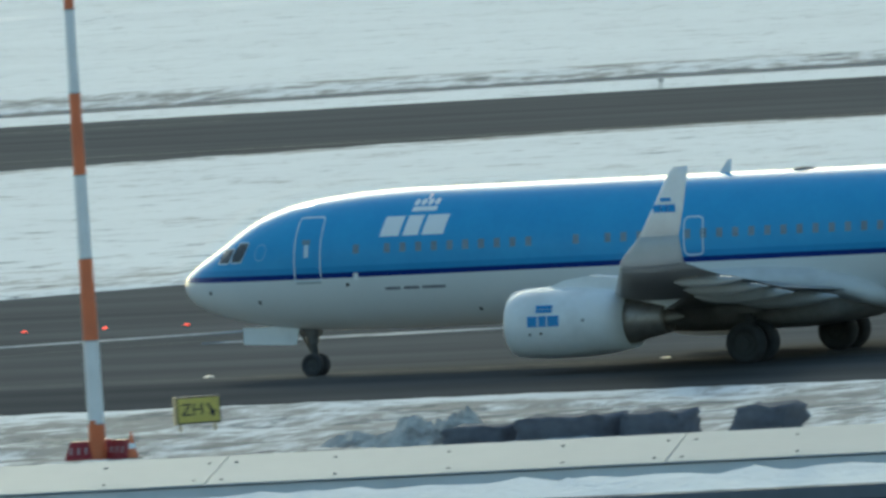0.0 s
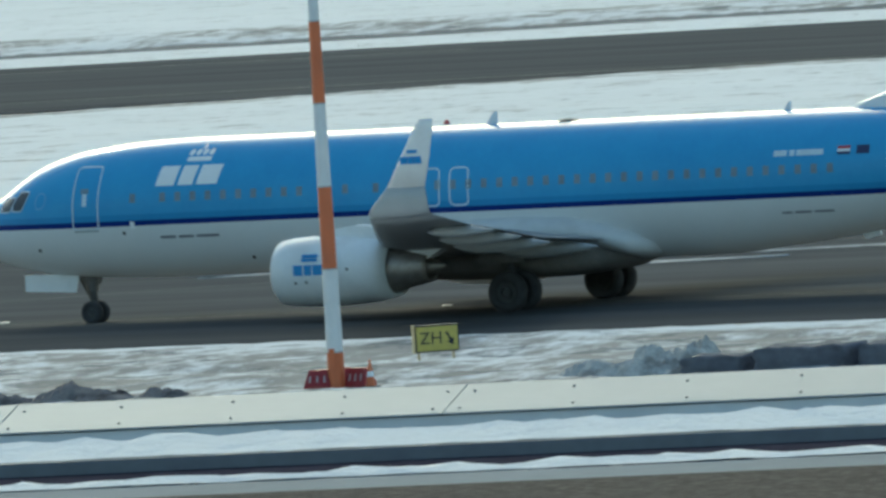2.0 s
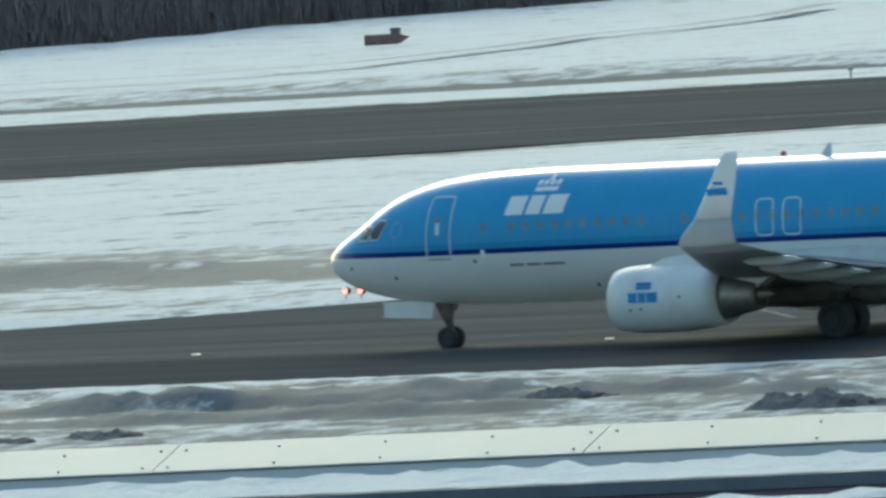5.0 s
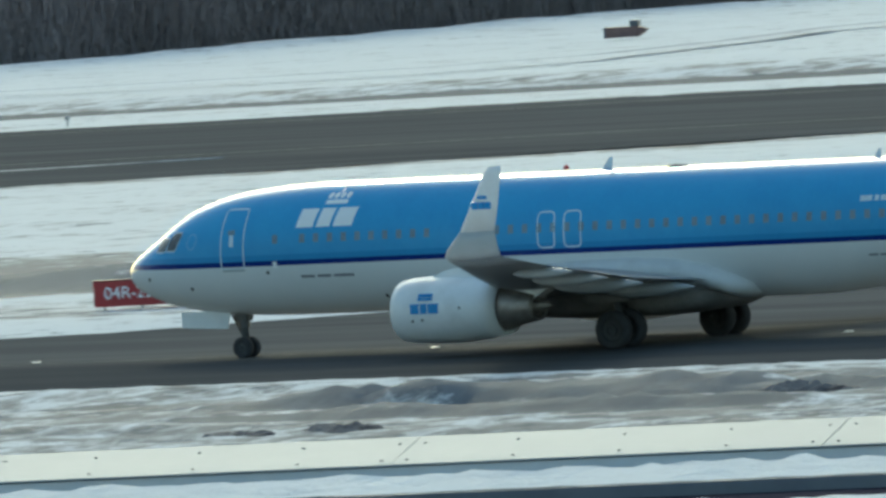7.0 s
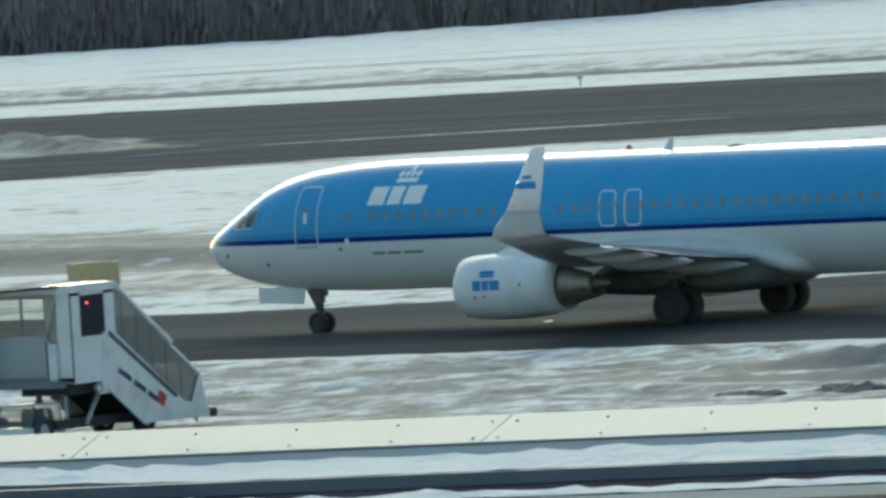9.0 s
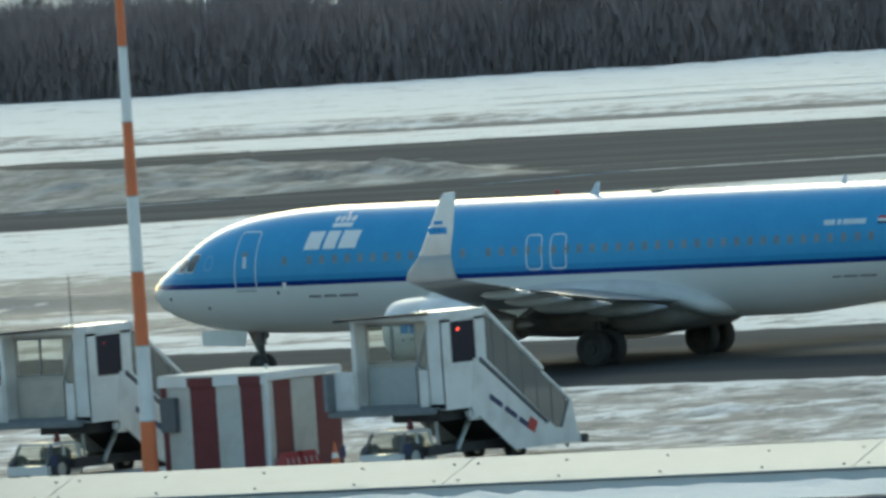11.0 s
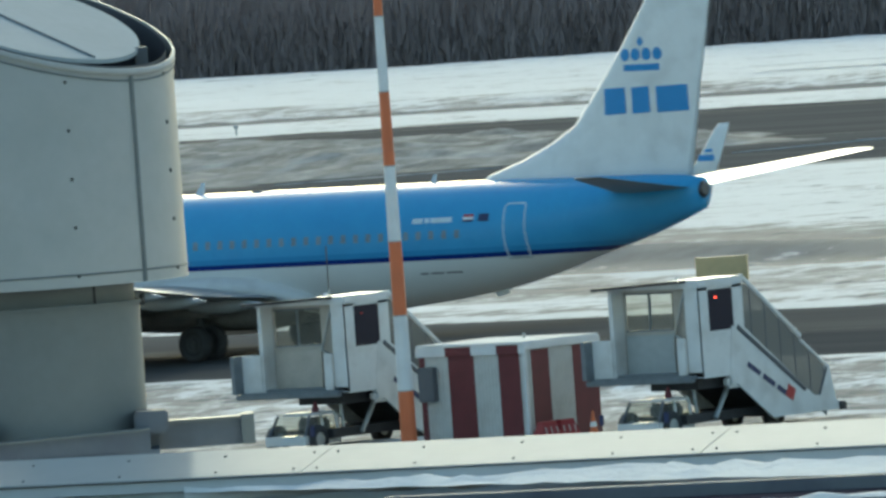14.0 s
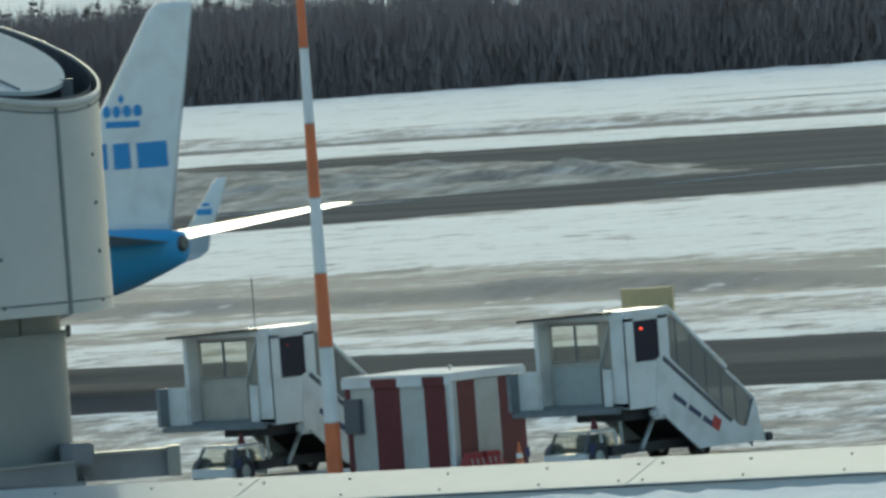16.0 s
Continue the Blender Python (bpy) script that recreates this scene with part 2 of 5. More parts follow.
def ground_material():
    """Snow, with grey slush and grit in streaks along the pavements."""
    m = mat("snow", (0.70, 0.72, 0.735), 0.9, spec=0.03, vary=0.05, scale=0.05, coords="Object", stretch=(0.35, 1.0, 1.0), bump=0.35, bump_scale=0.9)
    nt = m.node_tree
    b = nt.nodes["Principled BSDF"]
    snow = b.inputs["Base Color"].links[0].from_socket
    tc = nt.nodes.new("ShaderNodeTexCoord")
    att = nt.nodes.new("ShaderNodeAttribute")
    att.attribute_name = "grit"

    def noise_at(scale, sx, detail=7.0, rough=0.6):
        mp = nt.nodes.new("ShaderNodeMapping")
        mp.inputs["Scale"].default_value = (sx, 1, 1)
        mp.inputs["Rotation"].default_value = (0, 0, radians(-4))
        nt.links.new(tc.outputs["Object"], mp.inputs[0])
        n = nt.nodes.new("ShaderNodeTexNoise")
        n.inputs["Scale"].default_value, n.inputs["Detail"].default_value, n.inputs["Roughness"].default_value = scale, detail, rough
        nt.links.new(mp.outputs[0], n.inputs["Vector"])
        return n.outputs[0]

    def math_node(op, a, c):
        n = nt.nodes.new("ShaderNodeMath")
        n.operation, n.use_clamp = op, False
        for k, v in enumerate((a, c)):
            if isinstance(v, bpy.types.NodeSocket):
                nt.links.new(v, n.inputs[k])
            else:
                n.inputs[k].default_value = v
        return n.outputs[0]

    def span(src, lo, hi):
        r = nt.nodes.new("ShaderNodeMapRange")
        r.inputs[1].default_value, r.inputs[2].default_value = lo, hi
        nt.links.new(src, r.inputs[0])
        return r.outputs[0]

    def blend(fac, a, c):
        x = nt.nodes.new("ShaderNodeMix")
        x.data_type = "RGBA"
        nt.links.new(fac, x.inputs[0])
        for sock, v in ((x.inputs[6], a), (x.inputs[7], c)):
            if isinstance(v, bpy.types.NodeSocket):
                nt.links.new(v, sock)
            else:
                sock.default_value = v
        return x.outputs[2]

    streak = noise_at(0.22, 0.8, 8.0, 0.65)
    fine = noise_at(0.55, 1.9, 9.0, 0.72)
    s = math_node("ADD", math_node("MULTIPLY", streak, 0.45), math_node("MULTIPLY", fine, 0.55))
    # grit 0: clean snow; 1: grey all over
    f1 = span(math_node("ADD", s, math_node("MULTIPLY", att.outputs["Fac"], 0.2)), 0.555, 0.645)
    # slush darkens sodden bands, and stands for shade on the verge mounds
    wet_shade = nt.nodes.new("ShaderNodeAttribute")
    wet_shade.attribute_name = "slush"
    f2 = span(math_node("ADD", noise_at(0.26, 0.9, 9.0, 0.7), math_node("MULTIPLY", wet_shade.outputs["Fac"], 0.33)), 0.61, 0.68)
    c = blend(f1, snow, (0.30, 0.292, 0.28, 1))
    c = blend(math_node("MULTIPLY", f2, 0.92), c, (0.11, 0.125, 0.145, 1))
    nt.links.new(c, b.inputs["Base Color"])
    rr = nt.nodes.new("ShaderNodeMapRange")
    rr.inputs[3].default_value, rr.inputs[4].default_value = 0.95, 0.75
    nt.links.new(f2, rr.inputs[0])
    nt.links.new(rr.outputs[0], b.inputs["Roughness"])
    return m


SNOW = ground_material()
ASPHALT = mat("asphalt", (0.118, 0.117, 0.115), 0.95, spec=0.0, vary=0.23, scale=0.18, stretch=(0.08, 1, 1), bump=0.2, bump_scale=8, dirt=(0.17, 0.166, 0.163), dirt_amount=0.7, dirt_scale=0.3)
ASPHALT_DARK = mat("asphalt_shoulder", (0.088, 0.089, 0.090), 0.95, spec=0.0, vary=0.2, scale=0.25, stretch=(0.06, 1, 1), bump=0.2, bump_scale=8, dirt=(0.115, 0.114, 0.112), dirt_amount=0.6, dirt_scale=0.3)
LINE_PAINT = mat("line_paint", (0.22, 0.215, 0.20), 0.9, spec=0.03, vary=0.3, scale=0.6, dirt=(0.09, 0.09, 0.09), dirt_amount=0.8, dirt_scale=0.8)
SLUSH = mat("slush", (0.42, 0.42, 0.41), 0.9, spec=0.05, vary=0.2, scale=0.5, dirt=(0.12, 0.12, 0.12), dirt_amount=0.7, dirt_scale=0.7)


BANDS = ((0, 0.5), (4, 0.6), (8, 0.15), (11, 0.2), (14, 0.75), (25, 0.65), (28, 0.3), (32, 0.3), (40, 0.4), (44.5, 0.05), (47, 0.1), (49, 0.9), (58, 0.85), (64, 0.6), (68, 0.12), (500, 0.06))
WET = ((0, 0.15), (14, 0.15), (16, 0.3), (24, 0.25), (28, 0.1), (30, 0.2), (32, 0.8), (36, 0.65), (38, 0.95), (44, 0.95), (45.5, 0.05), (47, 0.1), (48, 0.3), (52, 0.1), (500, 0.0))


def grit(x, y):
    """How sandy the snow is and how dark with slush and mound shade, each 0 to 1, from its way of lying beside
    pavements.
    """
    w = y - 0.215 * (x + 332)
    if y < TAXI_NEAR + 1:
        d = TAXI_NEAR - y
        wet_shade = 0.25 + 0.1 * rough_noise(x, y, 0.08, 0.5, 8.0)
        # backlit near sides of the mounds: shade painted in by raising this value
        for cx, cy, lx, ly, hh in MOUNDS:
            q = 1 - ((x - cx) / lx) ** 2 - ((y - cy + 0.6) / (ly * 1.2)) ** 2
            if q > 0 and x > -250:
                wet_shade = max(wet_shade, min(0.8, 0.35 + 0.8 * q))
        return (0.05 if d < 2.2 else 0.45 if d < 6 else 0.58), (0.0 if d < 2.2 else wet_shade)
    if y < 510:
        d = y - 404 + 3.0 * rough_noise(x, y, 0.03, 0.6, 3.0)
        if y < line_y(FAR_EDGE, x) + 3:
            return 0.25, 0.1
        left = min(1, max(0, (-285 - x) / 40))
        g = line_y(BANDS, d)
        return g * (0.45 + 0.55 * left), line_y(WET, d) * (0.75 + 0.25 * left)
    near = line_y(RUN_NEAR, x)
    if y < near:
        return (0.55, 0.1) if near - y < 6 else (0.12, 0.0)
    if y < run_far(x) + 0.5:
        return 0.85, 0.3
    if w < 681:
        return 0.12, 0.0
    if w < 684.5:
        return 0.9, 0.95
    if w < 704:
        return 0.42, 0.1
    return 0.06, 0.0


def ground():
    xs = np.concatenate([np.linspace(-4000, -720, 18), np.linspace(-690, -604, 24), np.linspace(-600, -520, 80), np.linspace(-517, -360, 44), np.linspace(-357, -272, 86), np.linspace(-271.3, -172, 160), np.linspace(-165, 300, 30), np.linspace(500, 4000, 10)])
    ys = np.concatenate([np.linspace(-1500, 280, 12), np.linspace(300, 336, 10), np.linspace(337, 373, 72), np.linspace(375, 402, 6), np.linspace(404, 480, 76), np.linspace(483, 628, 74), np.linspace(629, 702, 92), np.linspace(704, 742, 22), np.linspace(745, 900, 40), np.linspace(950, 5000, 14)])
    nx, ny = len(xs), len(ys)
    verts, g, wet_shade = [], [], []
    for y in ys:
        for x in xs:
            verts.append((x, y, ground_height(x, y)))
            a, b = grit(x, y)
            g.append(a)
            wet_shade.append(b)
    faces = [(j * nx + i, j * nx + i + 1, (j + 1) * nx + i + 1, (j + 1) * nx + i) for j in range(ny - 1) for i in range(nx - 1)]
    me = bpy.data.meshes.new("ground")
    me.from_pydata(verts, [], faces)
    at = me.attributes.new("grit", "FLOAT", "POINT")
    at.data.foreach_set("value", g)
    at = me.attributes.new("slush", "FLOAT", "POINT")
    at.data.foreach_set("value", wet_shade)
    for p in me.polygons:
        p.use_smooth = True
    me.materials.append(SNOW)
    return tagged(new("ground", me), "snow-covered airfield ground with grey thawing streaks", "ground", kind="structure")


ground()


def sheet(name, pts, z, material, label="", category="", parent=None):
    bm = bmesh.new()
    bm.faces.new([bm.verts.new((x, y, z)) for x, y in pts])
    ob = link(name, bm, material, parent)
    return ob if parent else tagged(ob, label, category, kind="structure")


def ragged(line, x0, x1, step, amp, seed):
    """A pavement edge, frayed by snow."""
    n = int((x1 - x0) / step)
    out = []
    for k in range(n + 1):
        x = x0 + (x1 - x0) * k / n
        out.append((x, float(line(x)) + amp * rough_noise(x, 0, 0.12, 1.0, seed) + amp * 0.5 * rough_noise(x, 0, 0.5, 1.0, seed)))
    return out


near_edge = ragged(lambda x: TAXI_NEAR, -420, -120, 1.5, 0.5, 11.0)
far_edge = ragged(lambda x: line_y(FAR_EDGE, x), -420, -120, 1.5, 1.0, 12.0)
taxiway = sheet("taxiway", [(-1800, 372)] + near_edge + [(1500, 372), (1500, 478)] + far_edge[::-1] + [(-1800, 404)], 0.03, ASPHALT, "grey asphalt taxiway between snow banks", "taxiway")
sheet("shoulder", [(-1800, 372.2)] + [(x, y + 0.05) for x, y in near_edge] + [(1500, 372.2), (1500, 386.6), (-1800, 386.6)], 0.036, ASPHALT_DARK, parent=taxiway)
rn = ragged(lambda x: line_y(RUN_NEAR, x), -620, -220, 2.0, 0.8, 13.0)
rf = ragged(run_far, -620, -220, 2.0, 0.5, 14.0)
runway = sheet("runway", [(-1500, 298)] + rn + [(1500, 980), (1500, 1054)] + rf[::-1] + [(-1500, 410)], 0.03, ASPHALT, "grey asphalt runway with worn white lines", "runway")


def stripe(pts, width, z, material, parent, name="painted_line"):
    bm = bmesh.new()
    row = []
    for i, (x, y) in enumerate(pts):
        a, b = pts[max(0, i - 1)], pts[min(len(pts) - 1, i + 1)]
        d = Vector((b[0] - a[0], b[1] - a[1])).normalized()
        row.append((bm.verts.new((x - d.y * width / 2, y + d.x * width / 2, z)), bm.verts.new((x + d.y * width / 2, y - d.x * width / 2, z))))
    for p, q in zip(row, row[1:]):
        bm.faces.new((p[0], p[1], q[1], q[0]))
    return link(name, bm, material, parent)


stripe([(-1000, 388.5), (600, 388.5)], 0.22, 0.042, LINE_PAINT, taxiway)
stripe([(-275, 388.6), (-262, 390.5), (-252, 395), (-246.8, 398.5), (-240, 404), (-228, 416), (-214, 432), (-205, 446)], 0.2, 0.042, LINE_PAINT, taxiway)
stripe([(-247, 398.5), (-252.3, 405), (-257.3, 411.4), (-264, 421)], 0.2, 0.043, LINE_PAINT, taxiway)
stripe([(-900, 476), (-373, 590.5), (400, 757)], 0.9, 0.042, LINE_PAINT, runway)
stripe([(-520, 611), (-462, 623), (-375, 640.5), (-358, 643.5)], 0.9, 0.042, LINE_PAINT, runway)
for k, (x0, y0, x1, y1, wd) in enumerate(((-240, 413, -232, 418, 1.3), (-230, 410.5, -219, 412.5, 1.6), (-226, 415, -205, 421, 1.2), (-216, 424, -196, 429, 1.5), (-421, 566, -400, 576.5, 1.3), (-421.6, 557.5, -419.6, 567, 0.8), (-438.7, 545.3, -432, 553.5, 0.8))):
    n = 9
    pts = [(x0 + (x1 - x0) * i / n, y0 + (y1 - y0) * i / n + 0.3 * rough_noise(i * 3.1, k, 0.9)) for i in range(n + 1)]
    bm = bmesh.new()
    row = []
    for i, (x, y) in enumerate(pts):
        r = wd * math.sin(math.pi * (i + 0.3) / (n + 0.6)) * (0.6 + 0.5 * abs(rough_noise(i, k, 0.7, 1, 9.0))) / 2
        row.append((bm.verts.new((x, y - r, 0.045)), bm.verts.new((x, y, 0.10)), bm.verts.new((x, y + r, 0.045))))
    for p, q in zip(row, row[1:]):
        bm.faces.new((p[0], p[1], q[1], q[0]))
        bm.faces.new((p[1], p[2], q[2], q[1]))
    link("slush_patch", bm, SLUSH, taxiway if y0 < 500 else runway)
OLD_SNOW = mat("old_snow", (0.19, 0.20, 0.205), 0.9, spec=0.03, vary=0.55, scale=0.35, stretch=(1.3, 0.5, 1.0), bump=0.6, bump_scale=1.0, dirt=(0.46, 0.49, 0.50), dirt_amount=0.7, dirt_scale=0.45)
FIELD = ((-427, 571), (-432.4, 564.6), (-435.5, 558), (-443, 549), (-458, 536), (-500, 545), (-520, 590), (-492, 612), (-474, 603), (-462, 600), (-446, 588))


def inside(x, y, poly):
    """Distance in from the outline, below zero outside it."""
    best, odd = 1e9, False
    for (ax, ay), (bx, by) in zip(poly, poly[1:] + poly[:1]):
        f = max(0.0, min(1.0, ((x - ax) * (bx - ax) + (y - ay) * (by - ay)) / ((bx - ax) ** 2 + (by - ay) ** 2)))
        best = min(best, math.hypot(x - ax - f * (bx - ax), y - ay - f * (by - ay)))
        if (ay > y) != (by > y) and x < ax + (y - ay) * (bx - ax) / (by - ay):
            odd = not odd
    return best if odd else -best


def slush_field():
    """Old grey snow left on the runway, in low ridges that run along it."""
    verts, faces = [], []
    nx, ny = 150, 110
    for j in range(ny):
        for i in range(nx):
            x, y = -522 + 98 * i / (nx - 1), 532 + 84 * j / (ny - 1)
            d = inside(x, y, FIELD) + 2.2 * rough_noise(x, y, 0.12, 0.6, 21.0)
            u, v = (x + 438.2) * 0.8 + (y - 573.6) * 0.6, (y - 573.6) * 0.8 - (x + 438.2) * 0.6
            z = 0.02 + min(1.0, max(-0.3, d / 3)) * (0.2 + 0.42 * rough_noise(x, y, 0.2, 0.6, 22.0) + 0.22 * rough_noise(x, y, 0.6, 0.8, 23.0))
            z += (0.55 + 0.5 * rough_noise(x, y, 0.5, 1.0, 24.0)) * math.exp(-(u / 2.6) ** 2 - (v / 5) ** 2) + 0.45 * math.exp(-((u + 5.5) / 3.5) ** 2 - (v / 7) ** 2) + 0.2 * math.exp(-((u + 13) / 5) ** 2 - ((v + 3) / 6) ** 2)
            verts.append((x, y, z if d > -3 else -0.1))
    for j in range(ny - 1):
        for i in range(nx - 1):
            a = j * nx + i
            faces.append((a, a + 1, a + nx + 1, a + nx))
    me = bpy.data.meshes.new("slush_field")
    me.from_pydata(verts, [], faces)
    for p in me.polygons:
        p.use_smooth = True
    me.materials.append(OLD_SNOW)
    ob = new("slush_field", me)
    return tagged(ob, "low grey ridges of old snow lying on the runway", "old snow", kind="structure")


slush_field()
TRACKS = mat("rutted_snow", (0.40, 0.42, 0.45), 0.9, spec=0.03, vary=0.2, scale=0.5)
ruts = new("vehicle_track")
tagged(ruts, "grey wheel ruts crossing the far snowfield", "track", kind="structure")
stripe([(-520, 690), (-490, 697.6), (-474, 701.7), (-468, 711), (-470, 728), (-475, 746), (-474.5, 755), (-478, 770), (-487, 792)], 1.6, 0.42, TRACKS, ruts, "rut")
stripe([(-540, 655), (-506, 650.5), (-496, 652.6), (-470, 662)], 1.4, 0.4, TRACKS, ruts, "rut")


# ---- the airliner ----
# station: distance from the nose, half width, belly height, crown height, height of the widest point
STATIONS = ((0.0, 0.02, 2.73, 2.77, 2.75), (0.05, 0.17, 2.57, 2.92, 2.74), (0.2, 0.38, 2.36, 3.09, 2.73), (0.5, 0.68, 2.13, 3.31, 2.74), (1.0, 0.98, 1.90, 3.60, 2.80),
            (1.6, 1.22, 1.71, 3.92, 2.90), (2.2, 1.40, 1.58, 4.36, 3.00), (2.8, 1.54, 1.48, 4.66, 3.10), (3.5, 1.66, 1.40, 4.89, 3.20), (4.5, 1.77, 1.33, 5.09, 3.30),
            (6.0, 1.85, 1.28, 5.23, 3.37), (7.5, 1.88, 1.27, 5.29, 3.40), (12.0, 1.88, 1.27, 5.29, 3.40), (18.0, 1.88, 1.27, 5.29, 3.40), (25.5, 1.88, 1.27, 5.29, 3.40), (28.0, 1.86, 1.50, 5.29, 3.45),
            (30.0, 1.79, 1.75, 5.28, 3.55), (32.0, 1.62, 2.18, 5.27, 3.75), (34.0, 1.32, 2.76, 5.25, 4.0), (36.0, 0.92, 3.28, 5.22, 4.3), (37.4, 0.58, 3.75, 5.15, 4.5), (38.1, 0.38, 4.02, 5.05, 4.6))


def section(x):
    xs = [s[0] for s in STATIONS]
    return [float(np.interp(x, xs, [s[k] for s in STATIONS])) for k in range(1, 5)]


def skin(x, z):
    """Half width of the fuselage at a station and height."""
    hw, zb, zt, zc = section(x)
    d = (z - zc) / ((zt - zc) if z > zc else (zc - zb))
    return hw * math.sqrt(max(0.0, 1 - d * d))


def fuselage_mesh():
    xs = [s[0] for s in STATIONS]
    dense = sorted(set(xs + [x / 2 for x in range(1, 76)]))
    # smooth the stations so that the skin has no kinks
    rings = []
    for x in dense:
        if x < 0.5 or x > 37.5:
            hw, zb, zt, zc = section(x)
        else:
            r = min(0.45, x * 0.35)
            hw, zb, zt, zc = [float(np.mean([section(x + o)[k] for o in (-r, -r / 2, 0, r / 2, r)])) for k in range(4)]
        ring = []
        for i in range(72):
            a = 2 * math.pi * i / 72
            z = math.sin(a)
            ring.append((x, hw * math.cos(a), zc + z * ((zt - zc) if z > 0 else (zc - zb))))
        rings.append(ring)
    return loft(rings)


def decal(x0, x1, z0, z1, side=-1, skew=0.0, nx=2, nz=3, lift=0.012, bm=None, rnd=0.0):
    """A patch that follows the fuselage skin."""
    bm = bm or bmesh.new()
    g = []
    for j in range(nz + 1):
        row = []
        z = z0 + (z1 - z0) * j / nz
        for i in range(nx + 1):
            x = x0 + (x1 - x0) * i / nx + skew * (z - z0)
            row.append(bm.verts.new((x, side * (skin(x, z) + lift), z)))
        g.append(row)
    for j in range(nz):
        for i in range(nx):
            bm.faces.new((g[j][i], g[j][i + 1], g[j + 1][i + 1], g[j + 1][i]))
    return bm


def outline(x0, x1, z0, z1, w, side=-1, r=0.12, lift=0.012, lean=0.0):
    """A rounded frame line on the fuselage skin."""
    bm = bmesh.new()
    pts = []
    for cx, cz, a0 in ((x1 - r, z1 - r, 0), (x0 + r, z1 - r, 90), (x0 + r, z0 + r, 180), (x1 - r, z0 + r, 270)):
        for k in range(4):
            a = radians(a0 + 30 * k)
            pts.append((cx + r * math.cos(a), cz + r * math.sin(a), math.cos(a), math.sin(a)))
    fine = []
    for p, q in zip(pts, pts[1:] + pts[:1]):
        n = 6 if abs(p[1] - q[1]) > 0.5 else 1
        fine += [tuple(p[k] + (q[k] - p[k]) * i / n for k in range(4)) for i in range(n)]
    loops = []
    for o in (-w / 2, w / 2):
        loops.append([(x + nx * o + lean * (z - z0), z + nz * o) for x, z, nx, nz in fine])
    vs = [[bm.verts.new((x, side * (skin(x, z) + lift), z)) for x, z in lp] for lp in loops]
    n = len(fine)
    for i in range(n):
        j = (i + 1) % n
        bm.faces.new((vs[0][i], vs[0][j], vs[1][j], vs[1][i]))
    return bm


def airfoil(x, chord, y, z, thick, camber=0.0, n=9):
    """Section ring in the xz plane at a given span."""
    up, lo = [], []
    for i in range(n):
        u = (1 - math.cos(math.pi * i / (n - 1))) / 2
        t = thick * (1.48 * math.sqrt(u) - 0.63 * u - 1.76 * u * u + 1.42 * u ** 3 - 0.51 * u ** 4) * chord
        c = camber * chord * 4 * u * (1 - u)
        up.append((x + u * chord, y, z + c + t))
        lo.append((x + u * chord, y, z + c - t))
    return up + lo[-2:0:-1]


WING = ((1.0, 14.0, 7.8, 1.9, 0.13), (1.9, 14.6, 7.0, 1.95, 0.13), (5.4, 16.75, 4.75, 2.25, 0.12), (10.0, 19.25, 3.65, 2.7, 0.11), (14.5, 21.7, 2.55, 3.2, 0.10), (16.7, 22.9, 2.05, 3.45, 0.10))


def wing_at(y):
    ys = [w[0] for w in WING]
    return [float(np.interp(y, ys, [w[k] for w in WING])) for k in range(1, 5)]


FIN = ((5.0, 29.0, 37.7), (5.42, 29.6, 37.8), (5.85, 31.0, 37.88), (6.35, 32.2, 37.98), (6.86, 33.15, 38.08), (8.0, 34.17, 38.3), (9.2, 35.17, 38.58), (10.44, 36.1, 38.84), (10.97, 36.48, 38.95), (12.2, 37.38, 39.2), (12.45, 37.75, 39.23))


def fin_half(x, z):
    """Half thickness of the fin at a point of its side."""
    zs = [f[0] for f in FIN]
    x0, x1 = (float(np.interp(z, zs, [f[k] for f in FIN])) for k in (1, 2))
    u = min(1.0, max(0.0, (x - x0) / (x1 - x0)))
    c = x1 - x0
    return 0.075 * c * (1.48 * math.sqrt(u) - 0.63 * u - 1.76 * u * u + 1.42 * u ** 3 - 0.51 * u ** 4) * min(1.0, 0.62 / (0.09 * c + 0.02))


def fin_patch(pts):
    """A flat painted shape on the port side of the fin."""
    bm = bmesh.new()
    n = 6
    cx, cz = sum(q[0] for q in pts) / len(pts), sum(q[1] for q in pts) / len(pts)
    fine = [(a[0] + (b[0] - a[0]) * i / n, a[1] + (b[1] - a[1]) * i / n) for a, b in zip(pts, pts[1:] + pts[:1]) for i in range(n)]
    rings = []
    for f in (1.0, 0.66, 0.33):
        rings.append([bm.verts.new((cx + (x - cx) * f, -fin_half(cx + (x - cx) * f, cz + (z - cz) * f) - 0.02, cz + (z - cz) * f)) for x, z in fine])
    m = bm.verts.new((cx, -fin_half(cx, cz) - 0.02, cz))
    k = len(fine)
    for a, b in zip(rings, rings[1:]):
        for i in range(k):
            bm.faces.new((a[i], a[(i + 1) % k], b[(i + 1) % k], b[i]))
    for i in range(k):
        bm.faces.new((rings[-1][i], rings[-1][(i + 1) % k], m))
    return bm


def skin_disc(x, z, r, side=-1, lift=0.014):
    """A round painted spot that follows the fuselage skin."""
    bm = bmesh.new()
    ring = [bm.verts.new((x + r * math.cos(a), side * (skin(x + r * math.cos(a), z + r * math.sin(a)) + lift), z + r * math.sin(a))) for a in [math.pi * j / 8 for j in range(16)]]
    mid = bm.verts.new((x, side * (skin(x, z) + lift), z))
    for a, b in zip(ring, ring[1:] + ring[:1]):
        bm.faces.new((a, b, mid))
    return bm


